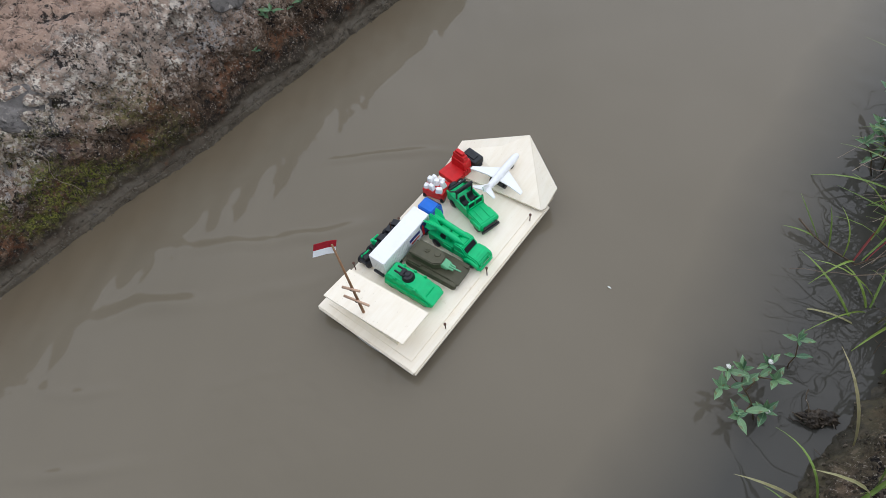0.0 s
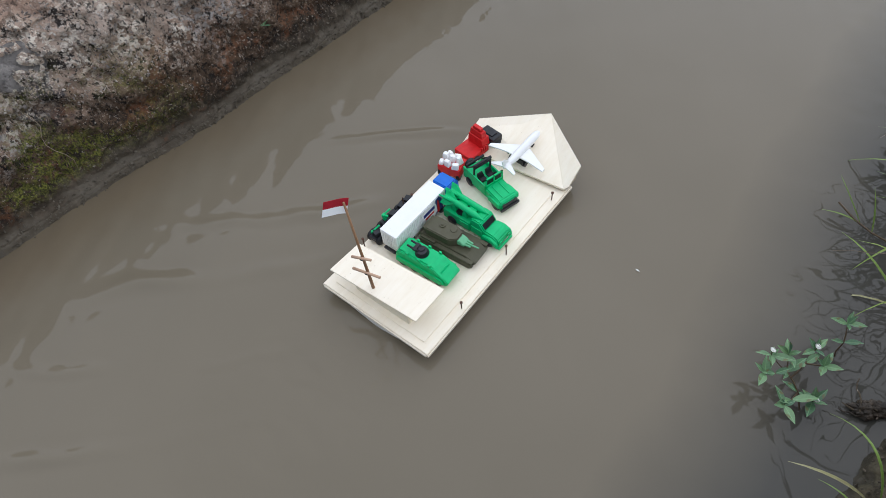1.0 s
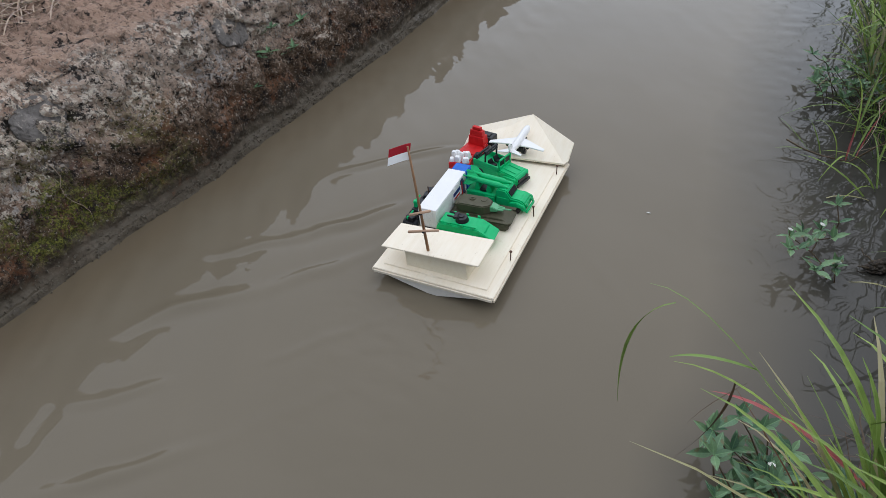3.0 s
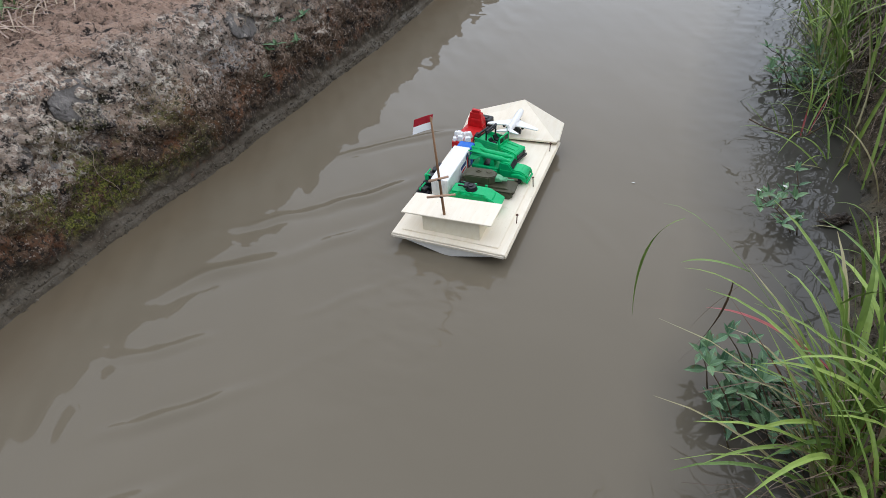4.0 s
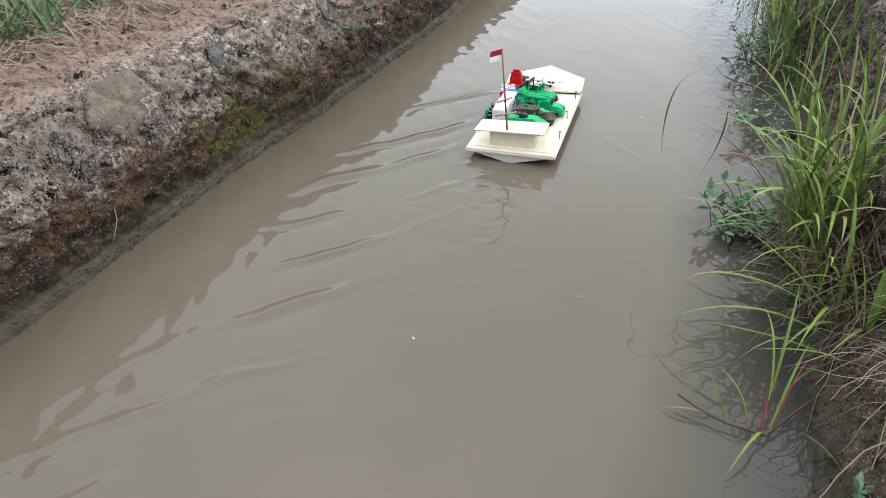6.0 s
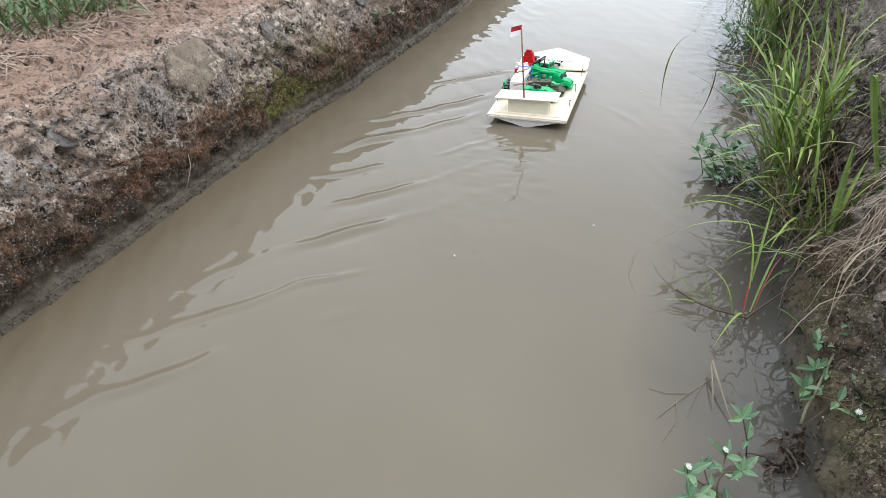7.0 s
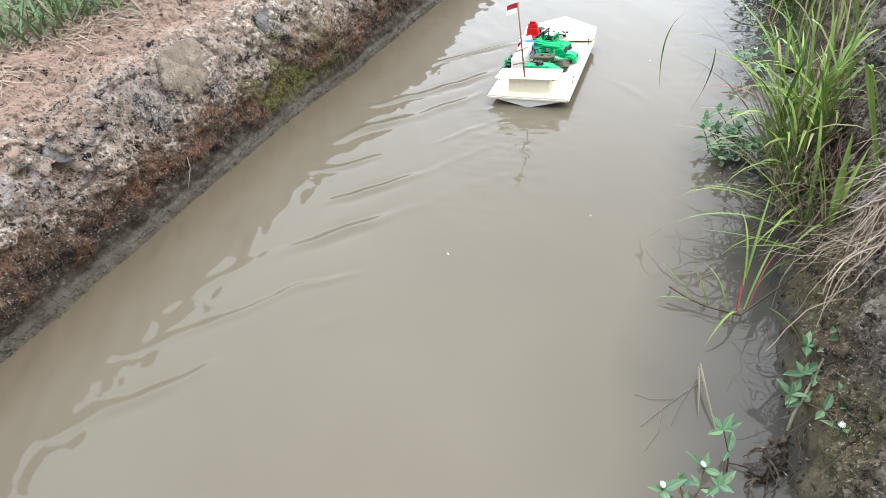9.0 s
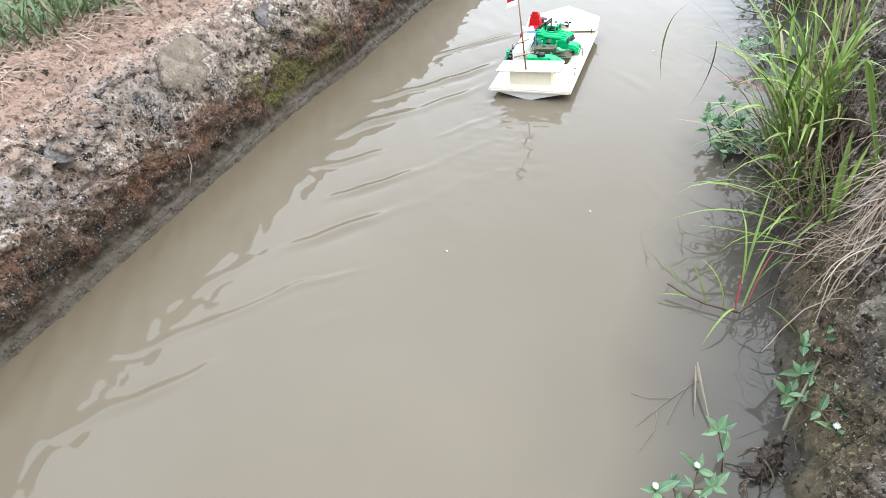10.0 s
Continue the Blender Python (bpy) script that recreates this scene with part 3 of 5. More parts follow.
def build_apc():
    t = thing("toy_armoured_car", "green plastic toy armoured carrier with a black turret gun", "toy vehicle", on_boat(0.014, 0.128), 2, "toy army vehicles")
    hull = [(-0.056, 0.010), (-0.052, 0.030), (-0.042, 0.037), (0.026, 0.037), (0.057, 0.020), (0.052, 0.008), (0.040, 0.005), (-0.050, 0.005)]
    part("body", side_slab(hull, -0.018, 0.018, 0.0014), M_GREEN, t)
    part("upper_deck", side_slab([(-0.048, 0.036), (-0.046, 0.0395), (0.020, 0.0395), (0.028, 0.036)], -0.0145, 0.0145, 0.0008), M_GREEN, t)
    for s in (-1, 1):
        part("side_skirt", side_slab([(-0.053, 0.010), (-0.050, 0.023), (0.044, 0.023), (0.050, 0.014), (0.040, 0.009)], s * 0.0182, s * 0.0215, 0.0007), M_GREEN, t)
        for x in (-0.028, -0.004, 0.018):
            part("bracket", box((0.005, 0.003, 0.006), (x, s * 0.0165, 0.0395), 0.0006), M_GREEN, t)
        for x in (-0.040, -0.016, 0.010, 0.034):
            wheel(t, x, s * 0.0155, 0.0095, 0.008)
    gun = part("turret", rod((-0.008, 0, 0.0395), (-0.008, 0, 0.047), 0.0125, 0.0095, seg=16), M_BLACK, t, "black plastic turret")
    part("hatch", rod((-0.010, 0.002, 0.047), (-0.010, 0.002, 0.0485), 0.0055), M_BLACK, gun)
    for y in (-0.0055, 0.0055):
        part("barrel", rod((-0.012, y, 0.0475), (-0.034, y, 0.0485), 0.0019), M_BLACK, gun)
    part("gun_cradle", box((0.007, 0.016, 0.0045), (-0.019, 0, 0.0475), 0.0008), M_BLACK, gun)
    part("windscreen", box((0.001, 0.022, 0.006), (0.0395, 0, 0.0295), 0.0003, (0, -30, 0)), M_GREEN, t)


def build_tank():
    t = thing("toy_tank", "olive plastic toy tank with a mint green gun", "toy vehicle", on_boat(0.021, 0.190), 3, "toy army vehicles")
    part("hull", side_slab([(-0.058, 0.012), (-0.056, 0.022), (0.040, 0.022), (0.060, 0.013), (0.054, 0.006), (-0.052, 0.006)], -0.0195, 0.0195, 0.001), M_OLIVE, t)
    for s in (-1, 1):
        part("track", side_slab([(-0.057, 0.006), (-0.052, 0.0165), (0.050, 0.0165), (0.057, 0.008), (0.050, 0.0), (-0.050, 0.0)], s * 0.0200, s * 0.0262, 0.0012), M_OLIVE, t)
        part("fender", box((0.113, 0.0075, 0.0016), (0.0, s * 0.0230, 0.0182), 0.0005), M_OLIVE, t)
        part("stowage_box", box((0.030, 0.005, 0.004), (-0.036, s * 0.0225, 0.0212), 0.0007), M_OLIVE, t)
    turret = part("turret", slab([(-0.046, -0.017), (0.004, -0.017), (0.017, -0.008), (0.017, 0.008), (0.004, 0.017), (-0.046, 0.017)], 0.0222, 0.0405, bevel=0.0018), M_OLIVE, t)
    part("rear_rack", box((0.006, 0.030, 0.006), (-0.0490, 0, 0.034), 0.0008), M_OLIVE, turret)
    bm = rod((-0.022, 0.004, 0.0405), (-0.022, 0.004, 0.0425), 0.0058, seg=14)
    rod((-0.022, 0.004, 0.0425), (-0.022, 0.004, 0.0445), 0.0024, bm=bm)
    part("hatch", bm, M_OLIVE, turret)
    part("hatch", rod((0.000, 0.006, 0.0405), (0.000, 0.006, 0.0418), 0.0065, 0.0058, seg=14), M_OLIVE, turret)
    gun = part("gun_mount", side_slab([(0.014, 0.026), (0.014, 0.038), (0.022, 0.037), (0.030, 0.032), (0.030, 0.028)], -0.0085, 0.0085, 0.0012), M_MINT, t, "mint green gun mount")
    for y in (-0.005, 0.0, 0.005):
        part("barrel", rod((0.026, y, 0.031), (0.040, y * 0.8, 0.031), 0.0021, 0.0018), M_MINT, gun)
    part("barrel", rod((0.038, 0, 0.031), (0.054, 0.001, 0.0315), 0.0017, 0.0014), M_MINT, gun)


def build_missile_truck():
    t = thing("toy_missile_truck", "green plastic toy missile truck with two missiles", "toy vehicle", on_boat(0.030, 0.246), -2, "toy army vehicles")
    part("bonnet", side_slab([(0.030, 0.008), (0.028, 0.031), (0.050, 0.030), (0.060, 0.024), (0.062, 0.010), (0.056, 0.006)], -0.017, 0.017, 0.0025), M_GREEN, t)
    part("cab", side_slab([(0.000, 0.008), (0.001, 0.042), (0.006, 0.046), (0.022, 0.046), (0.033, 0.030), (0.033, 0.008)], -0.018, 0.018, 0.0022), M_GREEN, t)
    part("bed", box((0.060, 0.036, 0.022), (-0.030, 0, 0.018), 0.0018), M_GREEN, t)
    part("turntable", rod((-0.028, 0, 0.029), (-0.028, 0, 0.0335), 0.0135, seg=18), M_BLACK, t, "black turntable")
    for s in (-1, 1):
        m = part("missile", rod((-0.060, s * 0.008, 0.052), (0.006, s * 0.008, 0.048), 0.0052, 0.0056, seg=12), M_GREEN, t, smooth=False)
        part("nose", rod((0.006, s * 0.008, 0.048), (0.024, s * 0.008, 0.0468), 0.0056, 0.0006, seg=12), M_GREEN, m)
        for a in range(4):
            c, d = math.cos(a * math.pi / 2 + 0.785), math.sin(a * math.pi / 2 + 0.785)
            fin = slab([(-0.062, 0.003), (-0.066, 0.0145), (-0.054, 0.0145), (-0.036, 0.003)], -0.0011, 0.0011)
            part("fin", fin, M_GREEN, m, m=pose(0, s * 0.008, 0.052, math.degrees(math.atan2(d, c))))
        for x in (-0.040, 0.042):
            wheel(t, x, s * 0.0172, 0.0100, 0.0075)
        part("mudguard", side_slab([(0.026, 0.012), (0.030, 0.023), (0.046, 0.026), (0.060, 0.021), (0.064, 0.010), (0.058, 0.010), (0.052, 0.018), (0.036, 0.018), (0.032, 0.010)], s * 0.0160, s * 0.0225, 0.0012), M_GREEN, t)
        part("headlight", rod((0.0625, s * 0.0115, 0.0190), (0.0645, s * 0.0115, 0.0190), 0.0036, seg=12), M_GREEN, t)
        part("door_panel", box((0.024, 0.0016, 0.016), (0.016, s * 0.0186, 0.021), 0.0008), M_GREEN, t)
        part("side_plate", box((0.020, 0.002, 0.012), (-0.012, s * 0.0187, 0.019), 0.0006), M_GREEN, t)
    part("launch_rail", box((0.056, 0.009, 0.006), (-0.026, 0, 0.045), 0.0008), M_GREEN, t)
    for x in (-0.040, -0.016):
        part("launch_frame", side_slab([(x - 0.006, 0.030), (x - 0.002, 0.048), (x + 0.003, 0.048), (x + 0.006, 0.030)], -0.012, 0.012, 0.0006), M_GREEN, t)
    part("bumper", box((0.004, 0.038, 0.005), (0.0640, 0, 0.0085), 0.0012), M_GREEN, t)
    part("windscreen", box((0.001, 0.028, 0.011), (0.0290, 0, 0.0375), 0.0003, (0, -35, 0)), M_BLACK, t, "dark windscreen")


def build_jeep():
    t = thing("toy_jeep", "green plastic open toy jeep with a black roll bar", "toy vehicle", on_boat(0.000, 0.331), -16, "toy army vehicles")
    part("tub", side_slab([(-0.054, 0.010), (-0.054, 0.028), (0.012, 0.028), (0.012, 0.010)], -0.021, 0.021, 0.0012), M_GREEN, t)
    part("bonnet", side_slab([(0.010, 0.008), (0.010, 0.031), (0.050, 0.028), (0.056, 0.022), (0.056, 0.009)], -0.020, 0.020, 0.0022), M_GREEN, t)
    for s in (-1, 1):
        part("side_panel", box((0.064, 0.003, 0.010), (-0.021, s * 0.0202, 0.0325), 0.0009), M_GREEN, t)
        part("mudguard", box((0.024, 0.007, 0.004), (0.040, s * 0.0205, 0.0228), 0.0012), M_GREEN, t)
        part("headlight", rod((0.0555, s * 0.013, 0.018), (0.0578, s * 0.013, 0.018), 0.0042, seg=14), M_BLACK, t, "round black headlight")
        for x in (-0.036, 0.040):
            wheel(t, x, s * 0.0182, 0.0105, 0.0080)
        part("seat", side_slab([(-0.018, 0.0285), (-0.021, 0.040), (-0.018, 0.0405), (-0.014, 0.032), (-0.004, 0.032), (-0.004, 0.0285)], s * 0.009 - 0.006, s * 0.009 + 0.006, 0.0008), M_BLACK, t, "black seat")
    bm = bmesh.new()
    for y0, y1, z0, z1 in ((-0.020, -0.0165, 0.030, 0.052), (0.0165, 0.020, 0.030, 0.052), (-0.0012, 0.0012, 0.030, 0.052), (-0.020, 0.020, 0.0492, 0.052), (-0.020, 0.020, 0.030, 0.036)):
        box((0.0028, y1 - y0, z1 - z0), (0, (y0 + y1) / 2, (z0 + z1) / 2), bm=bm)
    part("windscreen_frame", bm, M_GREEN, t, m=pose(0.011, 0, 0, 0, 0, 0))
    for s in (-1, 1):
        part("pane", box((0.0010, 0.0130, 0.0105), (0.0114, s * 0.0090, 0.0428), 0.0003), M_BLACK, t, "dark windscreen pane")
        part("bonnet_rib", box((0.030, 0.0022, 0.0012), (0.031, s * 0.008, 0.0302), 0.0004, (0, 4, 0)), M_GREEN, t)
        part("wing", box((0.030, 0.006, 0.010), (0.038, s * 0.0215, 0.0185), 0.0022), M_GREEN, t)
    part("grille", box((0.0016, 0.018, 0.009), (0.0564, 0, 0.0165), 0.0004), M_BLACK, t, "black grille")
    roll = bmesh.new()
    for s in (-1, 1):
        rod((-0.024, s * 0.0185, 0.028), (-0.022, s * 0.0185, 0.060), 0.0019, bm=roll)
        rod((-0.022, s * 0.0185, 0.060), (-0.047, s * 0.0185, 0.036), 0.0015, bm=roll)
    rod((-0.022, -0.0195, 0.060), (-0.022, 0.0195, 0.060), 0.0030, bm=roll)
    rod((-0.044, -0.0195, 0.046), (-0.044, 0.0195, 0.046), 0.0026, bm=roll)
    rod((-0.022, -0.0195, 0.053), (-0.022, 0.0195, 0.053), 0.0018, bm=roll)
    part("roll_bar", roll, M_BLACK, t, "black plastic roll bar")
    part("steering_wheel", rod((0.002, 0.009, 0.039), (0.0035, 0.009, 0.0405), 0.0055, seg=14), M_BLACK, t)
    part("spare_wheel", rod((-0.0555, 0, 0.026), (-0.0625, 0, 0.026), 0.0105, seg=16), M_BLACK, t)
    part("bumper", box((0.004, 0.042, 0.006), (0.0575, 0, 0.0095), 0.0012), M_BLACK, t, "black bumper")


def build_lorry():
    t = thing("toy_container_lorry", "toy lorry with a blue cab and a white container", "toy lorry", on_boat(-0.058, 0.183), 90, "toy road vehicles")
    part("chassis", box((0.175, 0.024, 0.005), (0.016, 0, 0.0125), 0.0008), M_BLACK, t)
    cont = part("container", box((0.134, 0.036, 0.041), (0, 0, 0.0358), 0.0010), M_WHITE, t, "ribbed white container")
    for i in range(30):
        x = -0.062 + i * 0.0043
        for s in (-1, 1):
            part_of("rib", RIB, M_WHITE, cont, m=pose(x, s * 0.0182, 0.0355))
    for i in range(7):
        part("door_bar", rod((-0.0678, -0.013 + i * 0.0043, 0.018), (-0.0678, -0.013 + i * 0.0043, 0.053), 0.0006, seg=6), M_WHITE, cont)
    # the printed badge on the side: a white oval between navy and red sweeps, with a plain bar of print
    s = -1
    y = s * 0.0190
    for pts, m_, lift in (([(0.010, 0.018), (0.028, 0.018), (0.026, 0.052), (0.018, 0.055), (0.012, 0.045)], M_NAVY, 0.0), ([(0.018, 0.018), (0.024, 0.018), (0.022, 0.050), (0.019, 0.046)], M_RED, 0.0003),
                          ([(0.024, 0.024), (0.034, 0.019), (0.052, 0.019), (0.060, 0.026), (0.060, 0.044), (0.050, 0.053), (0.036, 0.053), (0.026, 0.044)], M_WHITE, 0.0006),
                          ([(0.030, 0.037), (0.056, 0.037), (0.056, 0.045), (0.030, 0.045)], M_NAVY, 0.0009), ([(0.032, 0.029), (0.053, 0.029), (0.053, 0.033), (0.032, 0.033)], M_RED, 0.0009)):
        part("printed_badge", side_slab([(0.068 - a * 1.15, b) for a, b in pts], y - 0.0004 - lift, y - lift), m_, cont, "red and navy printed badge")
    cab = part("cab", side_slab([(0.074, 0.006), (0.074, 0.050), (0.100, 0.050), (0.108, 0.038), (0.110, 0.010), (0.106, 0.006)], -0.017, 0.017, 0.0020), M_BLUE, t, "plain blue plastic cab")
    part("windscreen", box((0.001, 0.028, 0.012), (0.1046, 0, 0.0435), 0.0003, (0, -34, 0)), M_BLACK, cab)
    for s in (-1, 1):
        for x in (-0.050, -0.030, 0.058, 0.092):
            wheel(t, x, s * 0.0135, 0.0095, 0.008)


def rib_mesh():
    me = bpy.data.meshes.new("rib")
    bm = box((0.0018, 0.0014, 0.037))
    bm.to_mesh(me)
    bm.free()
    return me


RIB = rib_mesh()


def build_gun_carrier():
    t = thing("toy_gun_carriage", "low black plastic toy carriage with small green guns", "toy vehicle", on_boat(-0.098, 0.165), 90, "toy army vehicles")
    part("frame", box((0.105, 0.016, 0.008), (0, 0, 0.013), 0.0012), M_BLACK, t)
    for x in (-0.044, -0.020, 0.004, 0.028, 0.046):
        for s in (-1, 1):
            wheel(t, x, s * 0.0105, 0.0095, 0.007)
        part("block", box((0.014, 0.017, 0.010), (x + 0.004, 0.0, 0.021), 0.0016, (0, 0, x * 400)), M_BLACK, t)
    for x, h in ((-0.043, 0.026), (-0.012, 0.040)):
        bm = box((0.006, 0.006, h - 0.018), (x, 0.004, (h + 0.018) / 2), 0.001)
        rod((x - 0.004, 0.006, h - 0.004), (x + 0.013, 0.0, h + 0.004), 0.0018, bm=bm)
        box((0.004, 0.012, 0.003), (x, 0.002, h - 0.003), 0.0008, (10, 0, 30), bm=bm)
        part("gun", bm, M_GREEN, t, "small green plastic gun")
    part("aerial", rod((0.034, 0, 0.026), (0.036, 0.001, 0.040), 0.0011), M_RUST, t)


def build_red_white():
    t = thing("toy_rescue_car", "red plastic toy vehicle with white blocks on top", "toy vehicle", on_boat(-0.086, 0.329), 100, "toy road vehicles")
    part("body", box((0.036, 0.046, 0.020), (0, 0, 0.018), 0.0024), M_RED, t)
    for x, y, sx, sy, z, turn in ((-0.012, -0.013, 0.012, 0.015, 0.039, 20), (-0.011, 0.004, 0.011, 0.014, 0.041, -15), (-0.010, 0.017, 0.013, 0.010, 0.036, 8), (0.003, -0.014, 0.012, 0.012, 0.044, -25),
                               (0.004, 0.001, 0.013, 0.013, 0.040, 30), (0.004, 0.014, 0.012, 0.013, 0.043, -10), (0.014, -0.006, 0.008, 0.014, 0.037, 12), (0.014, 0.010, 0.008, 0.013, 0.039, -18)):
        part("block", box((sx, sy, z - 0.0275), (0, 0, 0), 0.0026, taper=(0.75, 0.8)), M_WHITE, t, "white plastic block", m=pose(x, y, (z + 0.0275) / 2, turn * 0.3, turn * 0.2, turn))
    for y in (-0.014, 0.0, 0.014):
        part("lamp", rod((0.0, y, 0.036), (0.0, y, 0.044), 0.0032, 0.0022), M_WHITE, t)
    for s in (-1, 1):
        for x in (-0.012, 0.012):
            wheel(t, x, s * 0.0195, 0.0090, 0.006)


def build_red_truck():
    t = thing("toy_tipper", "red plastic toy truck with a stepped cab and black front", "toy vehicle", on_boat(-0.080, 0.396), 82, "toy road vehicles")
    part("bed", box((0.050, 0.044, 0.012), (-0.012, 0, 0.018), 0.0016), M_RED, t)
    part("cab", box((0.022, 0.038, 0.020), (0.008, 0, 0.034), 0.002, taper=(0.9, 0.92)), M_RED, t)
    part("cab_top", box((0.014, 0.032, 0.013), (0.007, 0, 0.0505), 0.0018, taper=(0.85, 0.9)), M_RED, t)
    part("cowl", box((0.008, 0.020, 0.007), (0.007, 0.0, 0.0605), 0.0014), M_RED, t)
    part("bonnet", box((0.026, 0.040, 0.018), (0.034, -0.006, 0.024), 0.003), M_BLACK, t, "black plastic bonnet")
    part("grille", box((0.014, 0.022, 0.003), (0.034, -0.006, 0.0335), 0.0008), M_BLACK, t)
    for i in range(3):
        part("ladder_rung", box((0.003, 0.004, 0.010), (-0.006 + i * 0.005, -0.0225, 0.026), 0.0006), M_RED, t)
    for s in (-1, 1):
        wheel(t, -0.022, s * 0.0190, 0.0110, 0.008, M_WHITE)
        wheel(t, 0.034, s * 0.0190 - 0.006, 0.0110, 0.008, M_WHITE)


def build_plane():
    z0 = DECK + 0.0155
    t = thing("toy_aeroplane", "small white toy airliner on black landing gear", "toy aeroplane", on_boat(0.009, 0.417, z0), 90)
    bm = bmesh.new()
    prof = [(0.062, 0.0005), (0.0605, 0.0035), (0.056, 0.0062), (0.048, 0.0078), (0.030, 0.0082), (-0.020, 0.0080), (-0.040, 0.0060), (-0.054, 0.0030), (-0.058, 0.0006)]
    rings = []
    for x, r in prof:
        lift = 0.004 if x < -0.03 else 0.0
        lift *= min(1.0, (-0.03 - x) / 0.028) if x < -0.03 else 0
        rings.append([bm.verts.new((x, r * math.cos(a), 0.024 + lift + r * math.sin(a))) for a in [k * math.tau / 14 for k in range(14)]])
    for a, b in zip(rings, rings[1:]):
        for i in range(14):
            j = (i + 1) % 14
            bm.faces.new((a[i], a[j], b[j], b[i]))
    bm.faces.new(rings[0])
    bm.faces.new(rings[-1])
    part("fuselage", bm, M_WHITE, t, smooth=True)
    for s in (-1, 1):
        wing = part("wing", slab([(0.018, s * 0.006), (-0.012, s * 0.060), (-0.020, s * 0.060), (-0.014, s * 0.024), (-0.014, s * 0.006)], 0.0195, 0.0222, bevel=0.0006), M_WHITE, t)
        part("engine", rod((0.006, s * 0.022, 0.0160), (-0.010, s * 0.022, 0.0160), 0.0042, 0.0034, seg=12), M_BLACK, wing, "dark engine pod", True)
        part("tailplane", slab([(-0.040, s * 0.003), (-0.056, s * 0.026), (-0.061, s * 0.026), (-0.055, s * 0.003)], 0.0275, 0.0292), M_WHITE, t)
        part("landing_wheel", rod((-0.008, s * 0.014 - 0.004, 0.006), (-0.008, s * 0.014 + 0.004, 0.006), 0.006, seg=14), M_BLACK, t, "black landing wheel")
    part("gear_block", box((0.016, 0.030, 0.010), (-0.008, 0, 0.0125), 0.0014), M_BLACK, t, "black gear block")
    part("tail_fin", side_slab([(-0.036, 0.030), (-0.054, 0.047), (-0.061, 0.047), (-0.057, 0.029)], -0.0009, 0.0009), M_WHITE, t)
    part("nose_wheel", rod((0.040, -0.003, 0.005), (0.040, 0.003, 0.005), 0.005, seg=12), M_BLACK, t)
    part("nose_strut", rod((0.040, 0, 0.006), (0.040, 0, 0.018), 0.0014), M_BLACK, t)


build_apc()
build_tank()
build_missile_truck()
build_jeep()
build_lorry()
build_gun_carrier()
build_red_white()
build_red_truck()
build_plane()

# ---- plants on the banks ----
rng = random.Random(7)


def strip(path, widths, up, verts, faces, fold=0.25):
    """Adds a folded leaf strip along a path of points."""
    first = len(verts)
    for i, p in enumerate(path):
        a, b = path[max(i - 1, 0)], path[min(i + 1, len(path) - 1)]
        along = (b - a).normalized()
        across = along.cross(up)
        across = across.normalized() if across.length > 1e-4 else Vector((1, 0, 0))
        lift = across.cross(along).normalized()
        w = widths[i]
        verts += [p - across * w, p - lift * w * fold, p + across * w]
    for i in range(len(path) - 1):
        k = first + i * 3
        faces += [(k, k + 1, k + 4, k + 3), (k + 1, k + 2, k + 5, k + 4)]


def arc(base, heading, lean, length, droop, n=7):
    """A blade's midline: it starts at `lean` from upright towards `heading` and bends over by `droop`."""
    pts, p, a = [Vector(base)], Vector(base), radians(lean)
    for i in range(n):
        a = min(a + radians(droop) / n * (0.5 + i / n), radians(155))
        d = Vector((math.cos(heading) * math.sin(a), math.sin(heading) * math.sin(a), math.cos(a)))
        p = p + d * (length / n)
        pts.append(p.copy())
    return pts


def blade(base, heading, lean, length, droop, width, verts, faces):
    path = arc(base, heading, lean, length, droop)
    n = len(path) - 1
    widths = [width * (0.55 + 0.45 * min(1, 4 * i / n)) * (1 - (i / n) ** 3) + 0.0002 for i in range(n + 1)]
    side = Vector((-math.sin(heading), math.cos(heading), 0.0))
    strip(path, widths, Vector((0, 0, 1)) + side * 0.2 * math.sin(heading * 5), verts, faces)


def mesh_of(name, verts, faces):
    me = bpy.data.meshes.new(name)
    me.from_pydata([tuple(v) for v in verts], [], faces)
    me.update()
    return me


def bank_z(x, y):
    """Height of the banks' surface."""
    d, prof = (west_edge(y) - x, WEST_PROFILE) if x < 0.6 else (x - east_edge(y), EAST_PROFILE)
    for (a, b), (c, e) in zip(prof, prof[1:]):
        if a <= d <= c:
            return max(b + (e - b) * (d - a) / (c - a), -0.01)
    return prof[-1][1] if d > 0 else -0.01


def tuft(name, label, centre, radius, count, length, lean, toward, swing, droop, width, material, category="grass", group="grass on the bank"):
    """A clump of grass blades; toward and swing: mean heading and its spread, in degrees."""
    verts, faces = [], []
    for _ in range(count):
        r, a = radius * math.sqrt(rng.random()), rng.random() * math.tau
        x, y = centre[0] + r * math.cos(a), centre[1] + r * math.sin(a) * 1.5
        z = bank_z(x, y) - 0.004
        blade((x, y, z), radians(rng.gauss(toward, swing)), abs(rng.gauss(*lean)), rng.uniform(*length), rng.uniform(*droop), rng.uniform(*width), verts, faces)
    ob = part_of(name, mesh_of(name, verts, faces), material, None)
    return tagged(ob, label, category, group, "stuff")


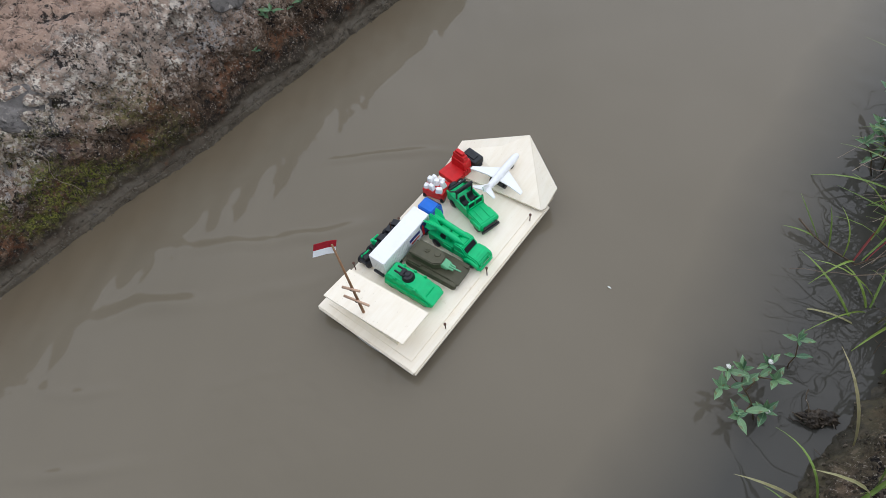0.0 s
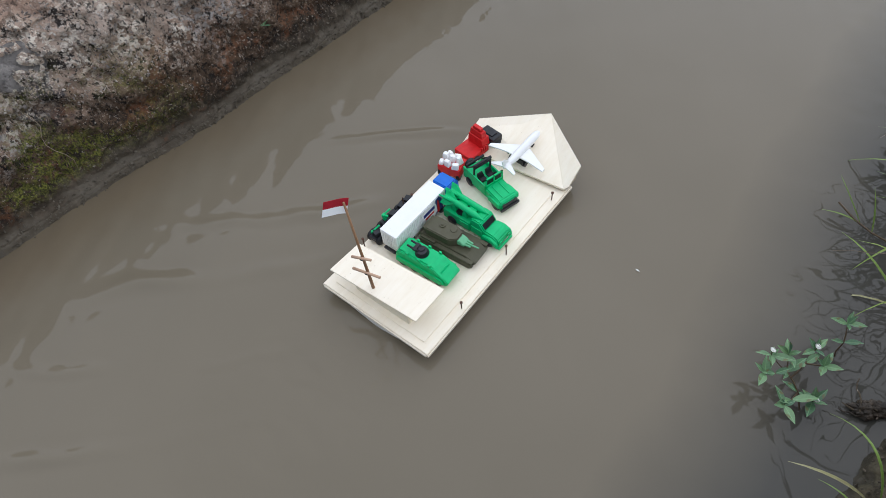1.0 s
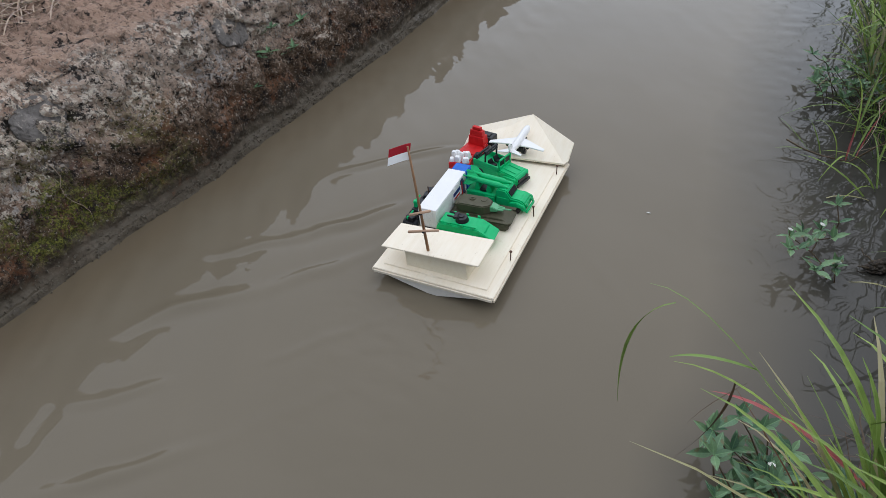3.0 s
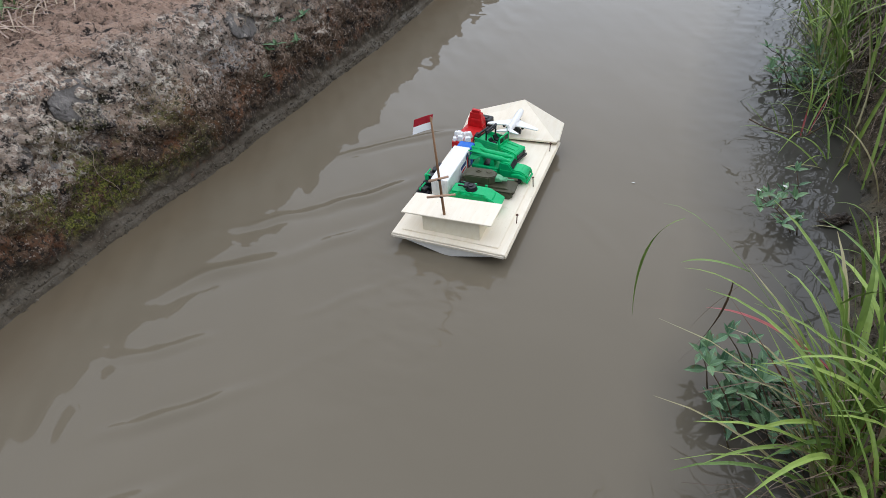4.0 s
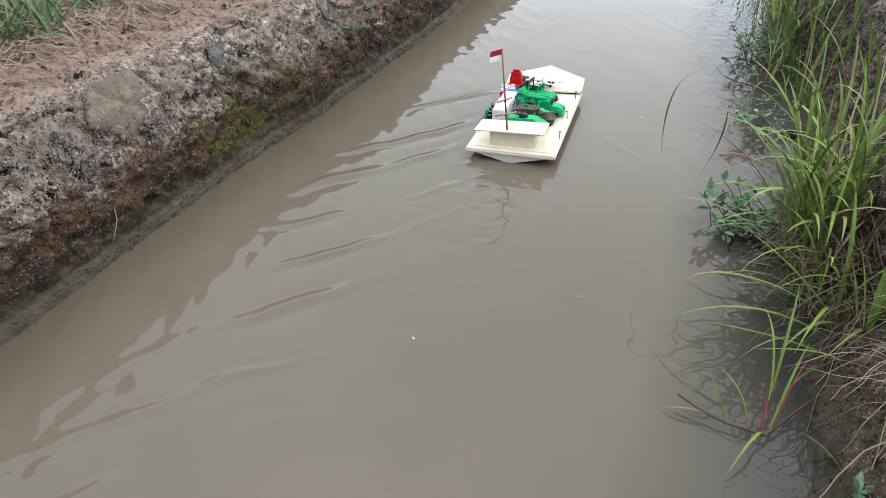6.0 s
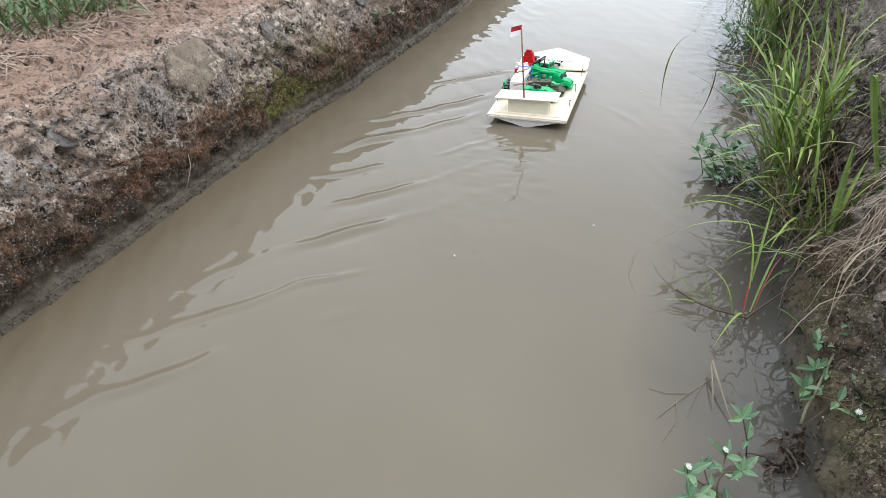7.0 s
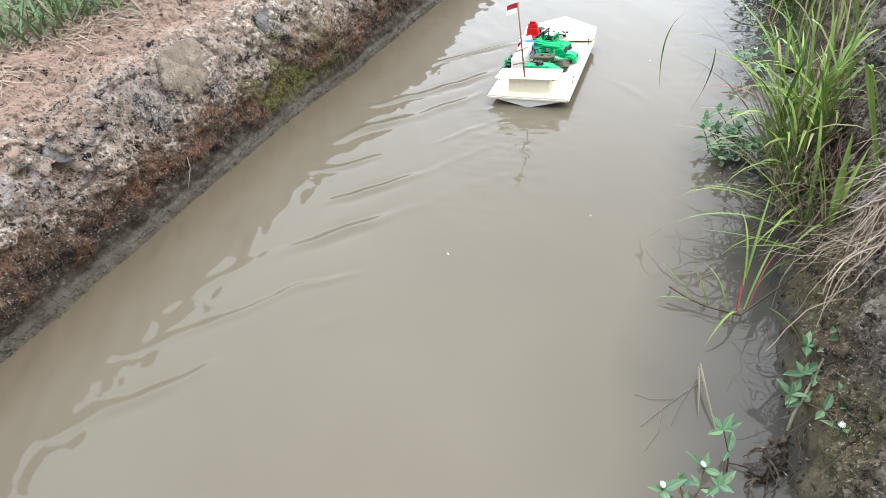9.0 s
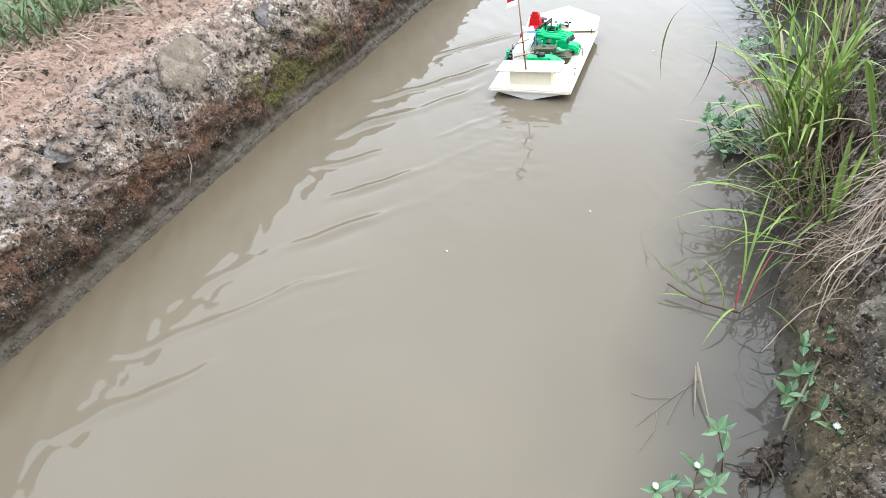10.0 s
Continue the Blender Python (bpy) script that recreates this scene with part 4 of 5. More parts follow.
def culms(label, centre, count, height, toward, swing, width=(0.0018, 0.0042)):
    """A clump of leafy grass stems: each stem carries a few long leaves that leave it at joints and bend over."""
    verts, faces = [], []
    for _ in range(count):
        x, y = centre[0] + rng.gauss(0, 0.010), centre[1] + rng.gauss(0, 0.020)
        h = radians(rng.gauss(toward, swing))
        tall = rng.uniform(*height)
        path = arc((x, y, bank_z(x, y) - 0.004), h, abs(rng.gauss(7, 5)), tall, rng.uniform(5, 25))
        strip(path, [0.0013 - 0.0001 * i for i in range(len(path))], Vector((0.3, 0.3, 1)), verts, faces)
        turn = rng.uniform(0, math.tau)
        for k in range(rng.choice((3, 4, 4, 5))):
            turn += math.pi + rng.gauss(0, 0.5)
            node = path[min(2 + k, len(path) - 1)]
            heading = turn if rng.random() < 0.5 else h + rng.gauss(0, 0.8)
            blade(node, heading, abs(rng.gauss(16, 9)), rng.uniform(0.10, 0.24), rng.uniform(30, 120), rng.uniform(*width), verts, faces)
    ob = part_of("grass_clump", mesh_of("grass_clump", verts, faces), M_BLADE, None)
    return tagged(ob, label, "grass", "grass on the bank", "stuff")


UPRIGHT = "upright bright green grass clump at the water's edge"
TALL = "tall broad-bladed green grass rising from the bank"
LOW = "low thin grass spreading over the water"
# dark-coloured short grass stands in for deep shade among the tall blades
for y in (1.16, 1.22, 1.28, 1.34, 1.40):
    tuft("grass_clump", "short grass coloured dark for the shade among the tall blades", (1.385, y), 0.03, 20, (0.05, 0.18), (25, 18), 175, 80, (20, 90), (0.0012, 0.0030), M_SHADE)
for at, n, tall in (((1.368, 1.13), 3, (0.10, 0.20)), ((1.356, 1.21), 5, (0.16, 0.34)), ((1.352, 1.28), 7, (0.20, 0.38)), ((1.356, 1.315), 6, (0.20, 0.36)), ((1.388, 1.24), 4, (0.18, 0.34)), ((1.390, 1.30), 5, (0.20, 0.36))):
    culms(TALL, at, n, tall, 150, 70)
for at, n, ln in (((1.355, 1.22), 6, (0.24, 0.44)), ((1.352, 1.30), 7, (0.26, 0.46)), ((1.362, 1.315), 6, (0.26, 0.44)), ((1.388, 1.28), 5, (0.22, 0.42))):
    tuft("grass_clump", TALL, at, 0.022, n, ln, (9, 6), 150, 80, (15, 85), (0.0018, 0.0048), M_BLADE)
for at, n in (((1.372, 1.17), 5), ((1.368, 1.27), 6), ((1.374, 1.31), 5)):
    tuft("grass_clump", "drooping green grass blades over the water's edge", at, 0.03, n, (0.16, 0.30), (18, 9), 175, 55, (60, 130), (0.0010, 0.0028), M_BLADE)
for at, r, n, ln in (((1.450, 1.62), 0.03, 7, (0.14, 0.28)), ((1.480, 1.78), 0.04, 6, (0.14, 0.28)), ((1.48, 2.12), 0.05, 12, (0.18, 0.34)), ((1.47, 2.34), 0.05, 18, (0.20, 0.38)), ((1.47, 2.62), 0.06, 22, (0.22, 0.40)), ((1.49, 3.0), 0.12, 34, (0.26, 0.45)), ((1.46, 2.85), 0.08, 26, (0.2, 0.42)), ((1.50, 3.3), 0.12, 40, (0.3, 0.55)), ((1.52, 3.8), 0.16, 50, (0.3, 0.6)), ((1.54, 4.5), 0.2, 50, (0.4, 0.7))):
    tuft("grass_clump", UPRIGHT, at, r, n, ln, (8, 7), 110, 100, (10, 80), (0.0014, 0.0040), M_BLADE)
tuft("grass_stems", "thin red-brown grass stems among the blades", (1.376, 1.25), 0.06, 40, (0.12, 0.32), (12, 10), 170, 90, (5, 60), (0.0007, 0.0013), M_REDSTEM)
for at, r, n in (((1.380, 1.06), 0.025, 12), ((1.370, 1.31), 0.03, 4), ((1.44, 2.14), 0.04, 14), ((1.43, 2.30), 0.04, 26), ((1.42, 2.5), 0.05, 30), ((1.43, 2.75), 0.06, 24)):
    tuft("grass_clump", LOW, at, r, n, (0.07, 0.20), (40, 22), 185, 70, (20, 115), (0.0010, 0.0027), M_BLADE)


def bow(base, mid, tip, width, verts, faces):
    """A blade that runs from its base through mid to its tip."""
    a, m, c = Vector(base), Vector(mid), Vector(tip)
    k = m * 2 - (a + c) / 2
    n = 10
    path = [a * (1 - f) ** 2 + k * 2 * f * (1 - f) + c * f * f for f in [i / n for i in range(n + 1)]]
    widths = [width * (0.5 + 0.5 * min(1, 4 * i / n)) * (1 - (i / n) ** 3) + 0.0002 for i in range(n + 1)]
    strip(path, widths, Vector((0.1, 0.2, 1)), verts, faces)


def bows(name, label, pieces, material, category="grass"):
    """Single blades, each (base, mid, tip, half width), as one plant."""
    verts, faces = [], []
    for piece in pieces:
        bow(*piece, verts, faces)
    return tagged(part_of(name, mesh_of(name, verts, faces), material, None), label, category, "grass on the bank", "stuff")


def stalk(name, label, pieces, material, category="grass"):
    """A few single blades, each (base, heading, lean, length, droop, half width), as one plant."""
    verts, faces = [], []
    for base, heading, lean, length, droop, width in pieces:
        blade(base, radians(heading), lean, length, droop, width, verts, faces)
    return tagged(part_of(name, mesh_of(name, verts, faces), material, None), label, category, "grass on the bank", "stuff")


bows("grass_clump", "broad young grass blades standing by the wall", [
    ((1.398, 1.025, 0.095), (1.392, 1.030, 0.200), (1.388, 1.035, 0.285), 0.0072), ((1.400, 1.020, 0.095), (1.425, 1.030, 0.210), (1.438, 1.015, 0.300), 0.0066),
    ((1.402, 1.018, 0.095), (1.440, 1.020, 0.210), (1.450, 0.985, 0.215), 0.0060), ((1.396, 1.030, 0.090), (1.372, 1.050, 0.190), (1.350, 1.060, 0.235), 0.0045),
    ((1.402, 1.030, 0.095), (1.410, 1.050, 0.170), (1.430, 1.080, 0.240), 0.0042),
    ((1.445, 1.02, 0.20), (1.372, 1.0, 0.405), (1.415, 0.99, 0.310), 0.0070)], M_BLADE)
bows("red_leaf", "single long magenta-red grass leaf", [((1.330, 1.385, 0.140), (1.245, 1.415, 0.172), (1.170, 1.430, 0.165), 0.0042)], M_MAGENTA, "leaf")
bows("dry_stalk", "pale dry grass stalk lying across the grass", [((1.500, 1.290, 0.295), (1.385, 1.300, 0.235), (1.255, 1.310, 0.130), 0.0024), ((1.47, 0.980, 0.26), (1.40, 0.985, 0.30), (1.33, 0.990, 0.20), 0.0012)], M_STRAW, "grass")
bows("grass_stalk", "long thin grass stalk arching far out over the water", [((1.368, 1.345, 0.06), (1.195, 1.360, 0.296), (1.090, 1.365, 0.365), 0.0014),
    ((1.115, 1.362, 0.352), (1.082, 1.360, 0.300), (1.080, 1.360, 0.190), 0.0018), ((1.195, 1.36, 0.296), (1.150, 1.340, 0.318), (1.120, 1.330, 0.315), 0.0022),
    ((1.325, 1.35, 0.14), (1.215, 1.345, 0.268), (1.125, 1.340, 0.300), 0.0024)], M_BLADE)
bows("dry_stalk", "dark dead stem hanging over the water", [((1.180, 1.350, 0.285), (1.174, 1.350, 0.215), (1.146, 1.345, 0.140), 0.0012), ((1.19, 1.355, 0.28), (1.165, 1.350, 0.24), (1.150, 1.345, 0.205), 0.0009)], M_STEM, "grass")
# odd stalks by the nearer bank
stalk("grass_clump", "sparse single grass blades by the bank", [
    ((1.405, 1.62, 0.06), 150, 12, 0.17, 30, 0.0035), ((1.43, 1.76, 0.06), 200, 35, 0.14, 60, 0.003), ((1.44, 1.86, 0.10), 140, 20, 0.16, 60, 0.003)], M_BLADE)


def creeping_stem(name, label, points, r, material):
    return tagged(part(name, tube(points, r, r * 0.8), material, None, smooth=True), label, "stem", kind="")


# short shoots growing out of the water on a creeping stem, with a rotting branch awash below them
ARCHING = [
    ((1.385, 1.055, 0.065), (1.265, 1.065, 0.135), (1.150, 1.100, 0.105), 0.0030), ((1.375, 1.040, 0.06), (1.225, 1.035, 0.105), (1.100, 1.050, 0.012), 0.0033),
    ((1.378, 1.015, 0.05), (1.285, 1.020, 0.070), (1.185, 1.045, 0.055), 0.0030), ((1.380, 1.075, 0.06), (1.315, 1.140, 0.110), (1.235, 1.235, 0.125), 0.0030),
    ((1.395, 1.070, 0.08), (1.345, 1.085, 0.150), (1.270, 1.075, 0.110), 0.0026), ((1.390, 1.050, 0.07), (1.330, 1.010, 0.120), (1.280, 0.965, 0.085), 0.0030),
    ((1.385, 1.000, 0.05), (1.335, 0.985, 0.085), (1.255, 0.995, 0.060), 0.0024), ((1.398, 1.035, 0.09), (1.370, 0.990, 0.130), (1.330, 0.950, 0.100), 0.0026),
    ((1.400, 1.045, 0.09), (1.420, 1.020, 0.170), (1.455, 0.995, 0.150), 0.0026)]
SHOOTS = [
    ((1.205, 0.890, 0.012), (1.170, 0.890, 0.016), (1.137, 0.887, 0.010), 0.0020), ((1.222, 0.883, 0.012), (1.208, 0.905, 0.040), (1.190, 0.930, 0.062), 0.0018),
    ((1.200, 0.892, 0.012), (1.165, 0.912, 0.040), (1.135, 0.940, 0.052), 0.0015), ((1.250, 0.876, 0.012), (1.236, 0.905, 0.050), (1.205, 0.940, 0.062), 0.0015),
    ((1.272, 0.876, 0.012), (1.250, 0.840, 0.036), (1.221, 0.791, 0.006), 0.0020), ((1.274, 0.915, 0.060), (1.285, 0.975, 0.125), (1.300, 1.050, 0.150), 0.0021),
    ((1.272, 0.905, 0.050), (1.268, 0.960, 0.110), (1.255, 1.010, 0.130), 0.0017), ((1.278, 0.880, 0.020), (1.300, 0.940, 0.080), (1.320, 0.985, 0.100), 0.0017),
    ((1.362, 0.800, 0.030), (1.336, 0.815, 0.064), (1.304, 0.837, 0.072), 0.0022)]
RED_SHEATHS = [((1.268, 0.878, 0.010), (1.270, 0.905, 0.045), (1.275, 0.940, 0.085), 0.0020), ((1.285, 0.890, 0.010), (1.300, 0.930, 0.06), (1.318, 0.960, 0.09), 0.0012)]
DRY_LEAF = [((1.215, 0.740, 0.020), (1.226, 0.690, 0.016), (1.245, 0.626, 0.003), 0.0020), ((1.213, 0.735, 0.018), (1.216, 0.690, 0.014), (1.218, 0.650, 0.003), 0.0012)]
CREEPER = [(1.155, 0.908, 0.022), (1.19, 0.892, 0.014), (1.222, 0.882, 0.011), (1.274, 0.874, 0.010), (1.314, 0.921, 0.020), (1.345, 0.950, 0.035)]
TWIGS = [[(1.222, 0.722, 0.002), (1.196, 0.690, 0.0022), (1.170, 0.655, 0.0018), (1.140, 0.610, 0.0010)], [(1.205, 0.702, 0.002), (1.190, 0.660, 0.002), (1.182, 0.625, 0.001)],
             [(1.185, 0.675, 0.002), (1.150, 0.665, 0.0015), (1.125, 0.668, 0.0008)], [(1.166, 0.650, 0.002), (1.166, 0.610, 0.0015), (1.150, 0.570, 0.0006)]]


def moved(piece, by):
    return tuple(tuple(a + b for a, b in zip(p, by)) if isinstance(p, tuple) else p for p in piece)


for by in ((0.0, 0.0, 0.0), (0.085, 1.36, 0.0)):
    foot = (by[0], by[1], -0.055 if by[1] else 0.0)
    bows("grass_clump", "long arching grass blades reaching over the water", [moved(b, foot) for b in ARCHING], M_BLADE)
    bows("shoot", "short green shoots on a dark creeping stem", [moved(b, by) for b in SHOOTS], M_BLADE)
    bows("red_stem", "red-sheathed grass stem", [moved(b, by) for b in RED_SHEATHS], M_MAGENTA)
    creeping_stem("creeping_stem", "dark creeping grass stem at the water surface", moved(CREEPER, by), 0.0020, M_STEM)
bows("dry_leaf", "withered tan leaf hanging into the water", DRY_LEAF, M_SUNKEN, "leaf")
for line in TWIGS:
    creeping_stem("sunken_twig", "brown rotting twig awash in the shallows", line, 0.0005, M_SUNKEN)
bows("grass_clump", "few curved grass blades on the damp bank", [((1.440, 1.745, 0.06), (1.400, 1.790, 0.125), (1.345, 1.830, 0.090), 0.0022), ((1.445, 1.740, 0.06), (1.470, 1.800, 0.150), (1.490, 1.880, 0.200), 0.0030),
    ((1.438, 1.735, 0.05), (1.405, 1.745, 0.070), (1.370, 1.755, 0.055), 0.0016), ((1.448, 1.750, 0.06), (1.490, 1.770, 0.110), (1.530, 1.800, 0.120), 0.0024)], M_BLADE)

# ---- flowering herbs ----


def leaf_shape(name, length, width):
    verts, faces = [], []
    n = 6
    path = [Vector((length * i / n, 0, 0.10 * length * math.sin(2.4 * i / n) - 0.10 * length * (i / n) ** 2)) for i in range(n + 1)]
    widths = [width * (0.12, 0.62, 0.95, 1.0, 0.8, 0.45, 0.03)[i] for i in range(n + 1)]
    strip(path, widths, Vector((0, 0, 1)), verts, faces, 0.3)
    return mesh_of(name, verts, faces)


def flower_shape():
    bm = ball(0.0035, (0, 0, 0.003), (1, 1, 0.6), seg=8)
    for k in range(12):
        a = k * math.tau / 12
        m = pose(0, 0, 0.003, 0, 0, math.degrees(a)) @ pose(0.0052, 0, 0, 0, -14, 0)
        bmesh.ops.create_cube(bm, size=1, matrix=m @ Matrix.Diagonal((0.0052, 0.0019, 0.0007, 1)))
    bmesh.ops.scale(bm, vec=(0.58, 0.58, 0.58), verts=bm.verts)
    me = bpy.data.meshes.new("flower")
    bm.to_mesh(me)
    bm.free()
    return me


LEAVES = [leaf_shape("leaf", 0.033, 0.0062), leaf_shape("leaf", 0.025, 0.0052), leaf_shape("leaf", 0.016, 0.0036)]
FLOWER = flower_shape()


def herb(label, stems, size=1.0, group="flowering herbs", stout=1.0):
    """Each stem is a list of points; leaves stand in pairs at its joints and it may end in a flower."""
    root = stems[0][0][0]
    t = thing("flowering_herb", label, "herb", root, group=group)
    base = Vector(root)
    for points, flower in stems:
        points = [Vector(p) - base for p in points]
        bent, joints = [points[0]], {tuple(p) for p in points[1:]}
        for a, b in zip(points, points[1:]):
            sag = Vector((rng.uniform(-0.003, 0.003), rng.uniform(-0.003, 0.003), rng.uniform(-0.002, 0.003)))
            bent += [(a + b) / 2 + sag, b] if (b - a).length > 0.028 else [b]
        points = bent
        main = stout > 1 and points[0].length == 0
        part("stem", tube(points, 0.0014 * size * (stout if main else 1), 0.0009 * size, 6), M_STALK if main else M_STEM, t, smooth=True)
        for k, p in enumerate(points[1:]):
            last = k == len(points) - 2
            if tuple(p) not in joints:
                continue
            head = rng.uniform(0, 180)
            for h, lift in ((head, 14), (head + 180, 14)) + (((head + 95, 38), (head + 270, 34), (head + 40, 55)) if last else ()):
                me = LEAVES[0 if rng.random() < 0.5 else 1] if lift < 30 else LEAVES[rng.choice((1, 1, 2))]
                s = size * rng.uniform(0.8, 1.15)
                part_of("leaf", me, M_LEAF, t, m=Matrix.Translation(p) @ pose(0, 0, 0, rng.uniform(-18, 18), -lift + rng.uniform(-14, 14), h + rng.uniform(-15, 15)) @ Matrix.Scale(s, 4))
            if last and flower:
                top = p + Vector((rng.uniform(-0.004, 0.004), rng.uniform(-0.004, 0.004), 0.012 * size))
                part("flower_stalk", rod(p, top, 0.0008, 0.0007, seg=5), M_STEM, t)
                part_of("flower", FLOWER, M_PETAL, t, "small white flower head", m=Matrix.Translation(top) @ pose(0, 0, 0, rng.uniform(-25, 25), rng.uniform(-25, 25), 0))
    return t


HERB = "creeping herb with white flowers growing out of the water"
FLOATING = [([(1.254, 0.450, -0.01), (1.232, 0.468, 0.022), (1.205, 0.478, 0.040), (1.176, 0.481, 0.055)], True), ([(1.214, 0.476, 0.035), (1.222, 0.508, 0.038), (1.226, 0.538, 0.038)], True),
            ([(1.258, 0.452, 0.0), (1.254, 0.468, 0.018)], True), ([(1.260, 0.567, -0.01), (1.256, 0.580, 0.030), (1.246, 0.594, 0.056)], False),
            ([(1.205, 0.478, 0.040), (1.192, 0.462, 0.046), (1.180, 0.452, 0.050)], False), ([(1.232, 0.468, 0.022), (1.228, 0.446, 0.030), (1.222, 0.430, 0.034)], False),
            ([(1.205, 0.478, 0.040), (1.196, 0.500, 0.050)], False), ([(1.222, 0.508, 0.038), (1.244, 0.516, 0.042)], False)]
for by in ((0.0, 0.0, 0.0), (0.080, 1.410, 0.0)):
    herb(HERB, [(moved(line, by), flower) for line, flower in FLOATING], 0.95)
herb("creeping herb with paired leaves leaning on the wall", [([(1.338, 0.655, 0.005), (1.352, 0.690, 0.032), (1.368, 0.728, 0.056), (1.382, 0.760, 0.080), (1.392, 0.782, 0.104)], False),
            ([(1.354, 0.690, 0.034), (1.372, 0.660, 0.058), (1.384, 0.620, 0.074)], True), ([(1.368, 0.725, 0.050), (1.352, 0.722, 0.056)], False),
            ([(1.372, 0.738, 0.060), (1.398, 0.738, 0.095)], False), ([(1.374, 0.748, 0.066), (1.354, 0.765, 0.070)], False),
            ([(1.352, 0.690, 0.032), (1.342, 0.700, 0.040), (1.335, 0.690, 0.044)], False), ([(1.382, 0.760, 0.080), (1.404, 0.762, 0.104)], False), ([(1.372, 0.660, 0.058), (1.392, 0.655, 0.078)], False)], 1.0, stout=2.2)
for count, xs, ys in ((44, (1.185, 1.335), (1.34, 1.46)), (22, (1.27, 1.43), (2.45, 2.66))):
    bush = []
    for k in range(count):
        tip = Vector((rng.uniform(*xs), rng.uniform(*ys), rng.uniform(0.012, 0.090)))
        tip.y += 0.25 * (1.27 - tip.x)
        foot = Vector((min(tip.x + rng.uniform(0.02, 0.07), xs[1] + 0.02), tip.y - rng.uniform(0.0, 0.04), -0.005))
        bush.append(([tuple(foot), tuple((foot + tip) / 2 + Vector((0, 0, 0.012))), tuple(tip)], k in (2, 9, 15, 22)))
    herb("dark-leaved herb with white flowers under the tall grass", bush, 1.0)
for at in ((1.430, 2.36), (1.420, 2.46), (1.420, 2.58), (1.430, 2.72), (1.440, 2.88)):
    culms(TALL, at, 5, (0.18, 0.34), 150, 70)
WEED = "small bright green weed rooted at the wall's foot"
for at, s in (((0.05, 1.98, 0.10), 0.8), ((0.05, 2.06, 0.15), 0.9), ((0.05, 2.14, 0.13), 0.9), ((0.07, 2.20, 0.18), 0.8), ((0.07, 2.10, 0.20), 0.7)):
    x = west_edge(at[1]) - 0.022 - 0.25 * max(at[2] - 0.02, 0) * 0.9
    herb(WEED, [([(x - 0.012, at[1], at[2]), (x + 0.010, at[1] + 0.01, at[2] + 0.018 * s), (x + 0.022, at[1] - 0.006, at[2] + 0.03 * s)], False),
                ([(x - 0.012, at[1], at[2]), (x + 0.006, at[1] - 0.016, at[2] + 0.016 * s)], False)], s, "weeds on the wall")


# ---- dry straw, roots and field grass ----
def straw(name, label, spots, count, length, width, material, flat=True):
    verts, faces = [], []
    for _ in range(count):
        x0, x1, y0, y1 = rng.choice(spots)
        x, y = rng.uniform(x0, x1), rng.uniform(y0, y1)
        h = rng.uniform(0, math.tau)
        n, ln = 6, rng.uniform(*length)
        bend = rng.gauss(0, 0.3)
        path = []
        for i in range(n + 1):
            f = i / n - 0.5
            px = x + ln * f * math.cos(h + bend * f)
            py = y + ln * f * math.sin(h + bend * f)
            path.append(Vector((px, py, bank_z(px, py) + 0.006 + 0.012 * rng.random() * (1 - 4 * f * f) + rng.random() * 0.004)))
        w = rng.uniform(*width)
        strip(path, [w * (0.6 + 0.4 * math.sin(math.pi * (i + 0.5) / (n + 1))) for i in range(n + 1)], Vector((0, 0, 1)), verts, faces)
    return tagged(part_of(name, mesh_of(name, verts, faces), material, None), label, "straw", kind="stuff")


straw("dry_straw", "dry brown straw scattered on the soil", [(-0.55, -0.10, 0.5, 2.4), (-0.40, -0.12, 0.8, 1.5)], 420, (0.03, 0.12), (0.0004, 0.0010), M_HAY)
straw("dry_straw", "dead grass lying along the field edge", [(-0.50, -0.30, 0.85, 1.6), (-0.6, -0.30, 1.5, 3.0)], 620, (0.05, 0.22), (0.0007, 0.0016), M_HAY)
straw("dry_straw", "pale dead stalks raked along the field edge", [(-0.44, -0.26, 0.80, 1.25), (-0.42, -0.24, 1.2, 1.9)], 420, (0.08, 0.24), (0.0010, 0.0022), M_HAY)
straw("leaf_litter", "dead leaves and stalks on the damp bank", [(1.31, 1.48, 0.0, 1.2), (1.31, 1.40, 0.2, 1.0), (1.42, 1.60, 1.2, 2.6)], 150, (0.02, 0.08), (0.0003, 0.0007), M_DEAD)


def hanging(name, label, count, xs, ys, zs, length, width, toward, material, bend=0.4, start=(45, 95)):
    """Dry stalks that hang down a bank."""
    verts, faces = [], []
    for _ in range(count):
        base = (rng.uniform(*xs), rng.uniform(*ys), rng.uniform(*zs))
        h = radians(rng.gauss(*toward))
        ln = rng.uniform(*length)
        path, p, a = [Vector(base)], Vector(base), radians(rng.uniform(*start))
        for i in range(8):
            a = min(a + radians(rng.uniform(-4, 16)), radians(150))
            h += rng.gauss(0, bend)
            p = p + Vector((math.cos(h) * math.sin(a), math.sin(h) * math.sin(a), math.cos(a))) * ln / 8
            low = bank_z(p.x, p.y) + 0.004
            p.z = max(p.z, low if low > 0.005 else 0.004)
            path.append(p.copy())
        w = rng.uniform(*width)
        strip(path, [w * (1 - 0.6 * i / 8) for i in range(9)], Vector((0, 0.3, 1)), verts, faces)
    return tagged(part_of(name, mesh_of(name, verts, faces), material, None), label, "dry grass", kind="stuff")


